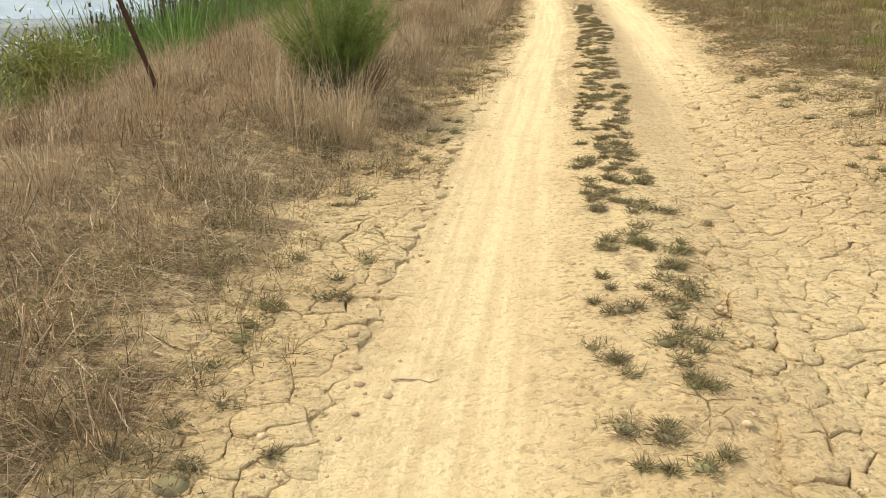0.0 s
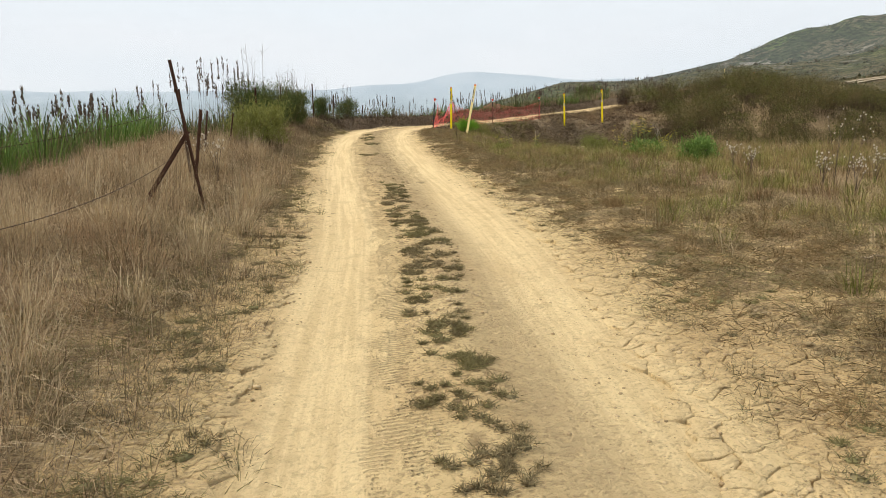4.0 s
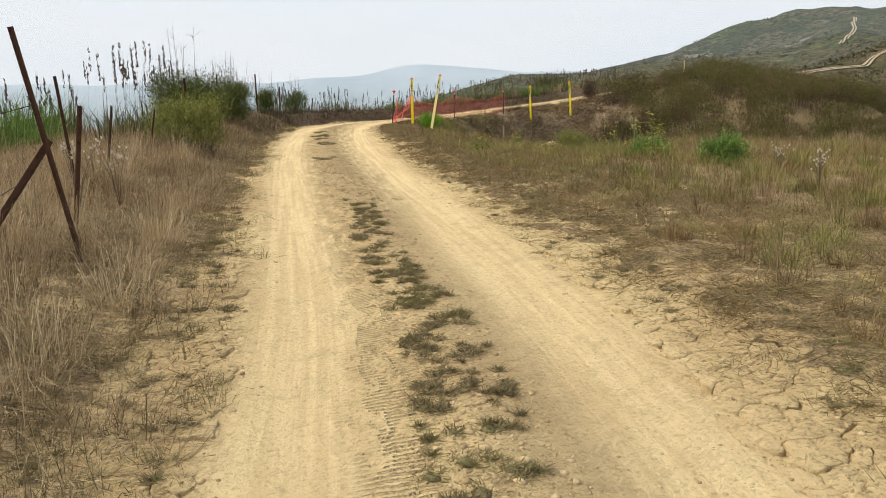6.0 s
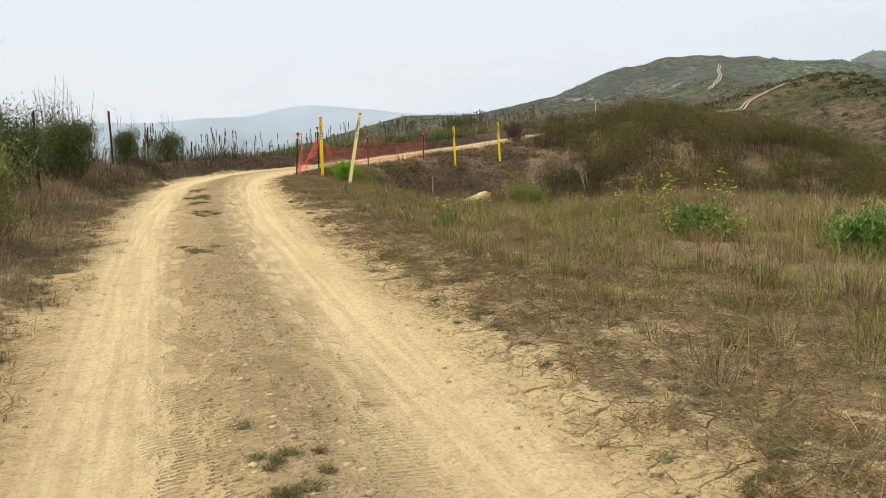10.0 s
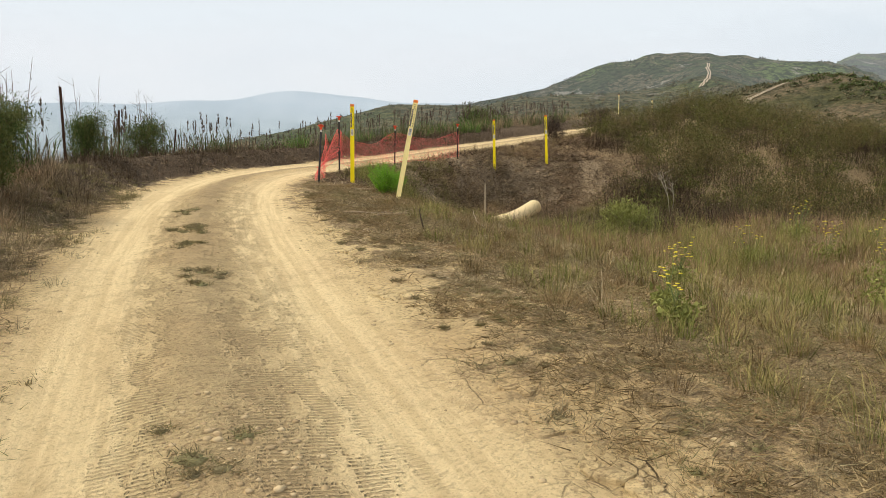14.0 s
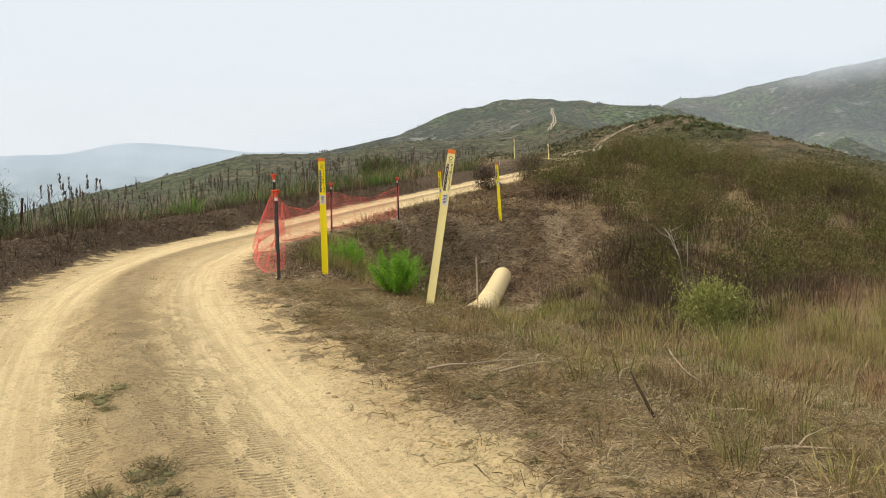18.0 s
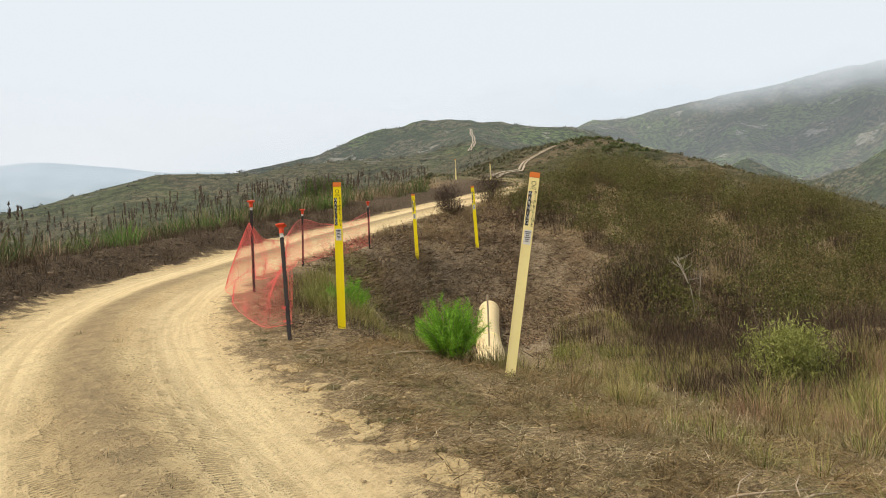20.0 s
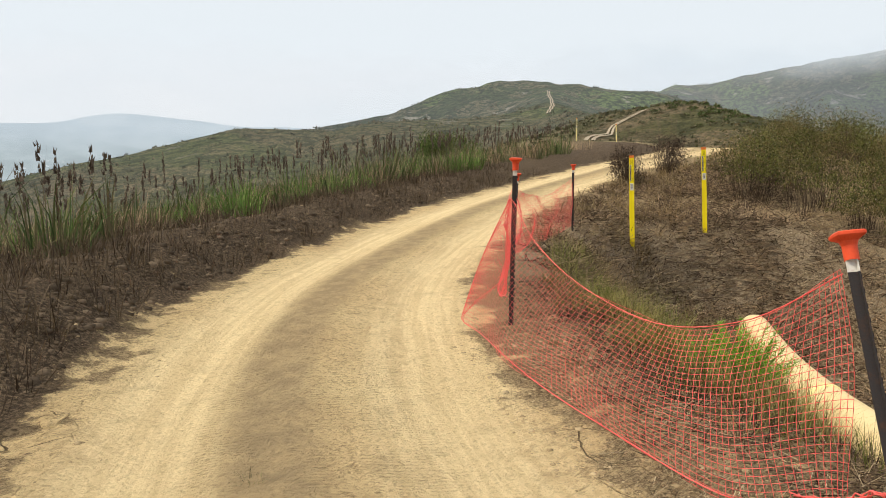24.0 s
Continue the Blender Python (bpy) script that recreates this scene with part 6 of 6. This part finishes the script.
def flower_plant(name, x, y, high, stems, heads, head_material, head_size, label, leaf=None, seed=0, group=""):
    """A wild flower: thin branched stems from one root, heads at the tips, leaves low down."""
    r = random.Random(seed * 7 + int(x * 100))
    e = thing(name, at_ground(x, y), label, "wildflower", group)
    for i in range(stems):
        bm = bmesh.new()
        a, out_r = r.uniform(0, 6.3), r.uniform(0.05, 0.3) * high
        top = Vector((math.cos(a) * out_r, math.sin(a) * out_r, high * r.uniform(0.65, 1.0)))
        mid = Vector((top.x * 0.3, top.y * 0.3, top.z * 0.5))
        tube(bm, [(0, 0, -0.03), mid, top], [0.005, 0.004, 0.002], 5)
        tips = [top]
        for j in range(heads):
            q = mid.lerp(top, r.uniform(0.2, 0.9))
            t = q + Vector((r.gauss(0, 0.09), r.gauss(0, 0.09), r.uniform(0.05, 0.2))) * max(high, 0.6)
            tube(bm, [q, t], [0.003, 0.0018], 4)
            tips.append(t)
        stem = part("stem", bm, BRANCH if leaf is None else STALK, e)
        for t in tips:
            bm = bmesh.new()
            if head_material is FLOWER:
                for k in range(4):
                    aa = k * math.pi / 2 + r.uniform(0, 1)
                    c = t + Vector((math.cos(aa), math.sin(aa), 0.25)) * head_size * 0.5
                    bmesh.ops.create_icosphere(bm, subdivisions=1, radius=head_size * 0.45, matrix=Matrix.Translation(c) @ Matrix.Diagonal((1, 1, 0.45, 1)))
            else:
                ball(bm, t, head_size * 0.55, 1.1)
                for k in range(9):
                    aa = 6.283 * k / 9
                    v = [bm.verts.new(t + Vector(p) * head_size) for p in ((0.3 * math.cos(aa), 0.3 * math.sin(aa), 0.35), (1.0 * math.cos(aa - 0.2), 1.0 * math.sin(aa - 0.2), 0.8), (1.0 * math.cos(aa + 0.2), 1.0 * math.sin(aa + 0.2), 0.8))]
                    bm.faces.new(v)
            part("flower_head", bm, head_material, stem)
    if leaf is not None:
        rr = np.random.RandomState(seed + 5)
        p = rr.normal(0, 1, (420, 3)) * np.array([0.16, 0.16, 0.11]) * high + np.array([0, 0, 0.22 * high])
        p[:, 2] = np.abs(p[:, 2])
        f = new("leaves", mesh_of("leaves", *leaf_at(rr, p, 0.05, 0.5), leaf))
        f.parent = e
    return e


for i, (fx, fy, high, n, h) in enumerate(((7.6, 24.8, 0.45, 4, 1), (8.0, 25.3, 0.4, 3, 1), (10.2, 21.8, 0.95, 6, 4), (10.9, 23.4, 1.0, 6, 4), (11.5, 25.4, 0.9, 5, 4), (9.3, 26.4, 0.5, 5, 3), (13.7, 26.6, 0.9, 6, 4), (14.6, 28.2, 0.8, 5, 4), (15.8, 29.6, 0.8, 5, 4), (13.2, 28.6, 0.7, 4, 3), (10.4, 22.9, 0.5, 4, 2))):
    flower_plant("mustard_plant", fx, fy, high, n, h, FLOWER, 0.021, "wild mustard with small yellow flowers in dry grass", BUSH_PALE, i, "mustard plants")
rr = random.Random(4)
for i in range(13):
    fx, fy = 9.4 + rr.gauss(0, 0.75), 14.4 + rr.gauss(0, 1.6)
    tall = i % 3 == 0
    flower_plant("thistle", fx, fy, 1.05 if tall else 0.55, 3 if tall else 6, 2 if tall else 4, DARK_HEAD if tall and i % 2 else PALE_HEAD, 0.018, "dried thistle with pale open heads on dark stems" if not (tall and i % 2) else "tall dried thistle with dark seed heads", None, 30 + i, "thistles")
for i, (fx, fy) in enumerate(((0.15, 17.6), (0.5, 18.2))):
    flower_plant("thistle", fx, fy, 0.8, 5, 3, PALE_HEAD, 0.024, "dried thistle with pale heads beside the old posts", None, 60 + i, "thistles")


def stick(x, y, turn, long, thick, label, rise=0.03, bend=0.08, material=None, tilt=0.0):
    e = thing("stick", at_ground(x, y), label, "stick", "dead sticks", (0, 0, turn))
    r = random.Random(int(x * 1000 + y * 77))
    pts = [Vector((long * (t - 0.5), bend * math.sin(t * 3.1) + r.gauss(0, 0.008), rise + tilt * t * long + r.gauss(0, 0.006))) for t in (0, 0.2, 0.4, 0.6, 0.8, 1)]
    bm = tube(bmesh.new(), pts, [thick, thick * 0.95, thick * 0.85, thick * 0.75, thick * 0.6, thick * 0.35], 6)
    w = part("wood", bm, material or DEADWOOD, e)
    if long > 0.45:
        q = pts[3]
        part("twig", tube(bmesh.new(), [q, q + Vector((0.1, 0.08, 0.03)), q + Vector((0.22, 0.12, 0.05))], [thick * 0.5, thick * 0.4, 0.002], 5), material or DEADWOOD, w)
    return e


DEADWOOD = plain("dead_wood", (0.40, 0.31, 0.21), (0.20, 0.145, 0.095), 0.9, 14.0, bump=0.3)
CHAR = plain("dark_wood", (0.06, 0.042, 0.03), (0.03, 0.02, 0.015), 0.9, 14.0, bump=0.3)
stick(7.7, 30.75, -25, 0.95, 0.011, "long pale dead stick lying on straw")
stick(7.9, 30.45, -10, 0.60, 0.012, "pale dead stick lying on straw")
stick(8.55, 30.0, 10, 0.5, 0.009, "pale forked stick lying in straw", 0.05)
stick(8.85, 29.75, 95, 0.26, 0.009, "pale upright dead twig in straw", 0.05, 0.05, None, 0.9)
stick(8.48, 29.2, -40, 0.4, 0.016, "short pale piece of dead wood")
stick(7.95, 28.5, -35, 0.7, 0.013, "pale dead branch on dry grass")
stick(7.73, 29.35, 80, 0.20, 0.012, "dark charred twig sticking up from straw", 0.02, 0.02, CHAR, 1.3)
stick(8.9, 34.6, -35, 0.9, 0.008, "thin pale stick by the faded marker")
stick(8.5, 35.2, 20, 0.6, 0.007, "thin pale stick on bare soil")
stick(3.9, 18.7, 15, 0.16, 0.004, "pale straw stalk on the road", 0.012, 0.03, STRAW)
stick(3.95, 18.72, 120, 0.16, 0.004, "pale straw stalk on the road", 0.012, 0.03, STRAW)
stick(-0.12, 2.5, 8, 0.18, 0.004, "pale straw stalk on the road", 0.012, 0.02, STRAW)
stick(5.5, 16.6, 20, 0.4, 0.01, "pale dead stick on bare clay")
stick(6.2, 11.1, -15, 0.4, 0.012, "pale dead stick on bare clay")

def dead_branch(x, y, high, label, seed):
    """A bare pale dead shrub: a forked trunk with thin twigs."""
    r = random.Random(seed)
    e = thing("dead_shrub", at_ground(x, y), label, "shrub", "")
    for k in range(3):
        a = r.uniform(0, 6.3)
        top = Vector((math.cos(a) * 0.28 * high, math.sin(a) * 0.28 * high, high * r.uniform(0.8, 1.0)))
        mid = Vector((top.x * 0.25 + r.gauss(0, 0.05), top.y * 0.25, top.z * 0.5))
        b = part("branch", tube(bmesh.new(), [(0, 0, -0.05), mid, top], [0.012, 0.009, 0.003], 6), PALE_WOOD, e)
        bm = bmesh.new()
        for j in range(7):
            q = mid.lerp(top, r.uniform(0.0, 0.9))
            tip = q + Vector((r.gauss(0, 0.16), r.gauss(0, 0.16), r.uniform(0.05, 0.28)))
            tube(bm, [q, q.lerp(tip, 0.5) + Vector((r.gauss(0, 0.03), r.gauss(0, 0.03), 0)), tip], [0.005, 0.004, 0.0015], 5)
        part("twigs", bm, PALE_WOOD, b)
    return e


PALE_WOOD = plain("bleached_wood", (0.38, 0.32, 0.25), (0.22, 0.18, 0.14), 0.9, 14.0, bump=0.3)
dead_branch(19.6, 36.4, 1.6, "bare bleached dead shrub among the scrub", 3)
STONE = leafy("clods", (0.34, 0.245, 0.135), (0.60, 0.46, 0.27), through=0.0, rough=0.95)
CLOD = leafy("dark_clods", (0.075, 0.055, 0.037), (0.22, 0.16, 0.105), through=0.0, rough=0.95)


def lumps(n, s0, s1, d0, d1, small, large, sub=1):
    x, y, s, d = strip(n, s0, s1, d0, d1)
    size = small * (large / small) ** (rng.uniform(0, 1, n) ** 3)
    return clumps(rng, x, y, size, 0.6, sub)


stuff("clods", [lumps(1500, 9, 54, -1.9, -1.0, 0.006, 0.03), lumps(1800, 9, 54, 1.1, 2.6, 0.006, 0.03), lumps(1500, 9, 50, -0.35, 0.45, 0.007, 0.026), lumps(2600, 23, 37, -0.3, 0.35, 0.007, 0.032), lumps(3200, 12, 24, 0.15, 2.4, 0.004, 0.017), lumps(1200, 12, 26, -1.9, -1.1, 0.004, 0.017), lumps(900, 46, 54, 1.2, 2.2, 0.006, 0.028)], STONE, "small pale clay clods along the road edges", "clods")
stuff("bank_clods", [lumps(3300, 43, 72, -3.0, -1.68, 0.012, 0.07), lumps(420, 44, 70, -2.9, -1.75, 0.045, 0.10)], CLOD, "dark brown earth clods on the bank", "clods")

# ---- dried clay plates on the road ----
def cell_of(c, near):
    """The polygon of the places nearer to c than to any of the points near."""
    poly = [(c[0] + 0.36 * q, c[1] + 0.36 * r) for q, r in ((-1, -1), (1, -1), (1, 1), (-1, 1))]
    for n in near:
        nx, ny = n[0] - c[0], n[1] - c[1]
        lim = 0.5 * (nx * (n[0] + c[0]) + ny * (n[1] + c[1]))
        side = [px * nx + py * ny - lim for px, py in poly]
        if max(side) <= 0:
            continue
        cut = []
        for i, (px, py) in enumerate(poly):
            qx, qy = poly[(i + 1) % len(poly)]
            a, b = side[i], side[(i + 1) % len(poly)]
            if a <= 0:
                cut.append((px, py))
            if a * b < 0:
                cut.append((px + (qx - px) * a / (a - b), py + (qy - py) * a / (a - b)))
        poly = cut
        if len(poly) < 3:
            return []
    return poly


def plate_rings():
    """Ragged outlines of the plates: a list of rings of lane places (s, d), with the middle of each."""
    r = random.Random(21)
    step = 0.155
    grid = {(i, j): (8 + (i + 0.5 + r.uniform(-0.46, 0.46)) * step, -2.3 + (j + 0.5 + r.uniform(-0.46, 0.46)) * step) for i in range(294) for j in range(33)}
    mid = np.array(list(grid.values()))
    x, y = on_lane(mid[:, 0], mid[:, 1])
    keep = crusted(x, y, mid[:, 0], mid[:, 1]) > 0.44
    rings = []
    for (i, j), k in zip(grid, keep):
        if not k:
            continue
        c = grid[i, j]
        near = [grid[i + a, j + b] for a in (-2, -1, 0, 1, 2) for b in (-2, -1, 0, 1, 2) if (a or b) and (i + a, j + b) in grid]
        near.sort(key=lambda n: (n[0] - c[0]) ** 2 + (n[1] - c[1]) ** 2)
        poly = cell_of(c, near)
        ring = []
        for q, (a, b) in enumerate(poly):
            e, f = poly[(q + 1) % len(poly)]
            n = max(1, round(math.hypot(e - a, f - b) / 0.042))
            ring += [(a + (e - a) * t / n, b + (f - b) * t / n) for t in range(n)]
        if len(ring) > 5:
            rings.append((c, ring))
    return rings


def plates_mesh(name, rings, seed):
    """Plates with worn rims and broken sides, open cracks of uneven width between them."""
    r = np.random.RandomState(seed)
    count = [len(q) for _, q in rings]
    k = np.repeat(np.arange(len(rings)), count)
    p, c = np.array([v for _, q in rings for v in q]), np.array([m for m, _ in rings])[k]
    p = p + 0.030 * np.stack([waves(p[:, 0], p[:, 1], 0.30, 86), waves(p[:, 0], p[:, 1], 0.31, 87)], 1) + 0.020 * np.stack([waves(p[:, 0], p[:, 1], 0.09, 88), waves(p[:, 0], p[:, 1], 0.10, 89)], 1)
    far = np.linalg.norm(p - c, axis=1)[:, None]
    gap = (0.0005 + 0.0085 * smooth(waves(p[:, 0], p[:, 1], 0.9, 90) + 0.9 * waves(p[:, 0], p[:, 1], 0.25, 91), -0.15, 0.9))[:, None]
    rim = c + (p - c) * (1 - gap / far)
    top = c + (p - c) * (1 - np.minimum(gap + 0.007, 0.4 * far) / far)
    core = np.array([m for m, _ in rings])
    tip = r.normal(0, 0.014, (len(rings), 2))
    lift = r.uniform(-0.005, 0.004, len(rings))
    def place(q, of, down):
        x, y = on_lane(q[:, 0], q[:, 1])
        rel = q - core[of]
        return np.stack([x, y, land(x, y)[0] + lift[of] + (rel * tip[of]).sum(1) - down], 1)
    one = np.arange(len(rings))
    levels = [place(core, one, 0.001), place(top, k, 0.0), place(rim, k, 0.003 + 0.005 * r.uniform(0, 1, len(k))), place(rim, k, 0.07)]
    v = np.vstack(levels)
    start = np.concatenate([[0], np.cumsum(count)[:-1]])
    i = np.arange(len(k))
    nxt = np.where(i + 1 - start[k] == np.array(count)[k], start[k], i + 1)
    n0, n1 = len(rings), len(k)
    tris = np.stack([k, n0 + nxt, n0 + i], 1)
    quads = np.vstack([np.stack([n0 + a * n1 + i, n0 + a * n1 + nxt, n0 + (a + 1) * n1 + nxt, n0 + (a + 1) * n1 + i], 1) for a in (0, 1)])
    me = mesh_of(name, v, [tris, quads], GROUND)
    sd = np.vstack([core, top, rim, rim])
    paint(me, v[:, 0], v[:, 1], sd[:, 0], sd[:, 1], True)
    return me


rings = plate_rings()
first = [q for q in rings if 16.5 < q[0][0] < 22.5 and q[0][1] > 0.9][:300]
for i, ring in enumerate(first):
    ob = new("clay_plate", plates_mesh("clay_plate", [ring], 500 + i))
    ob.parent = road
rest = new("clay_crust", plates_mesh("clay_crust", [q for q in rings if q not in first], 9))
rest.parent = road
tagged(rest, "pale dried clay plates split by open cracks", kind="stuff")
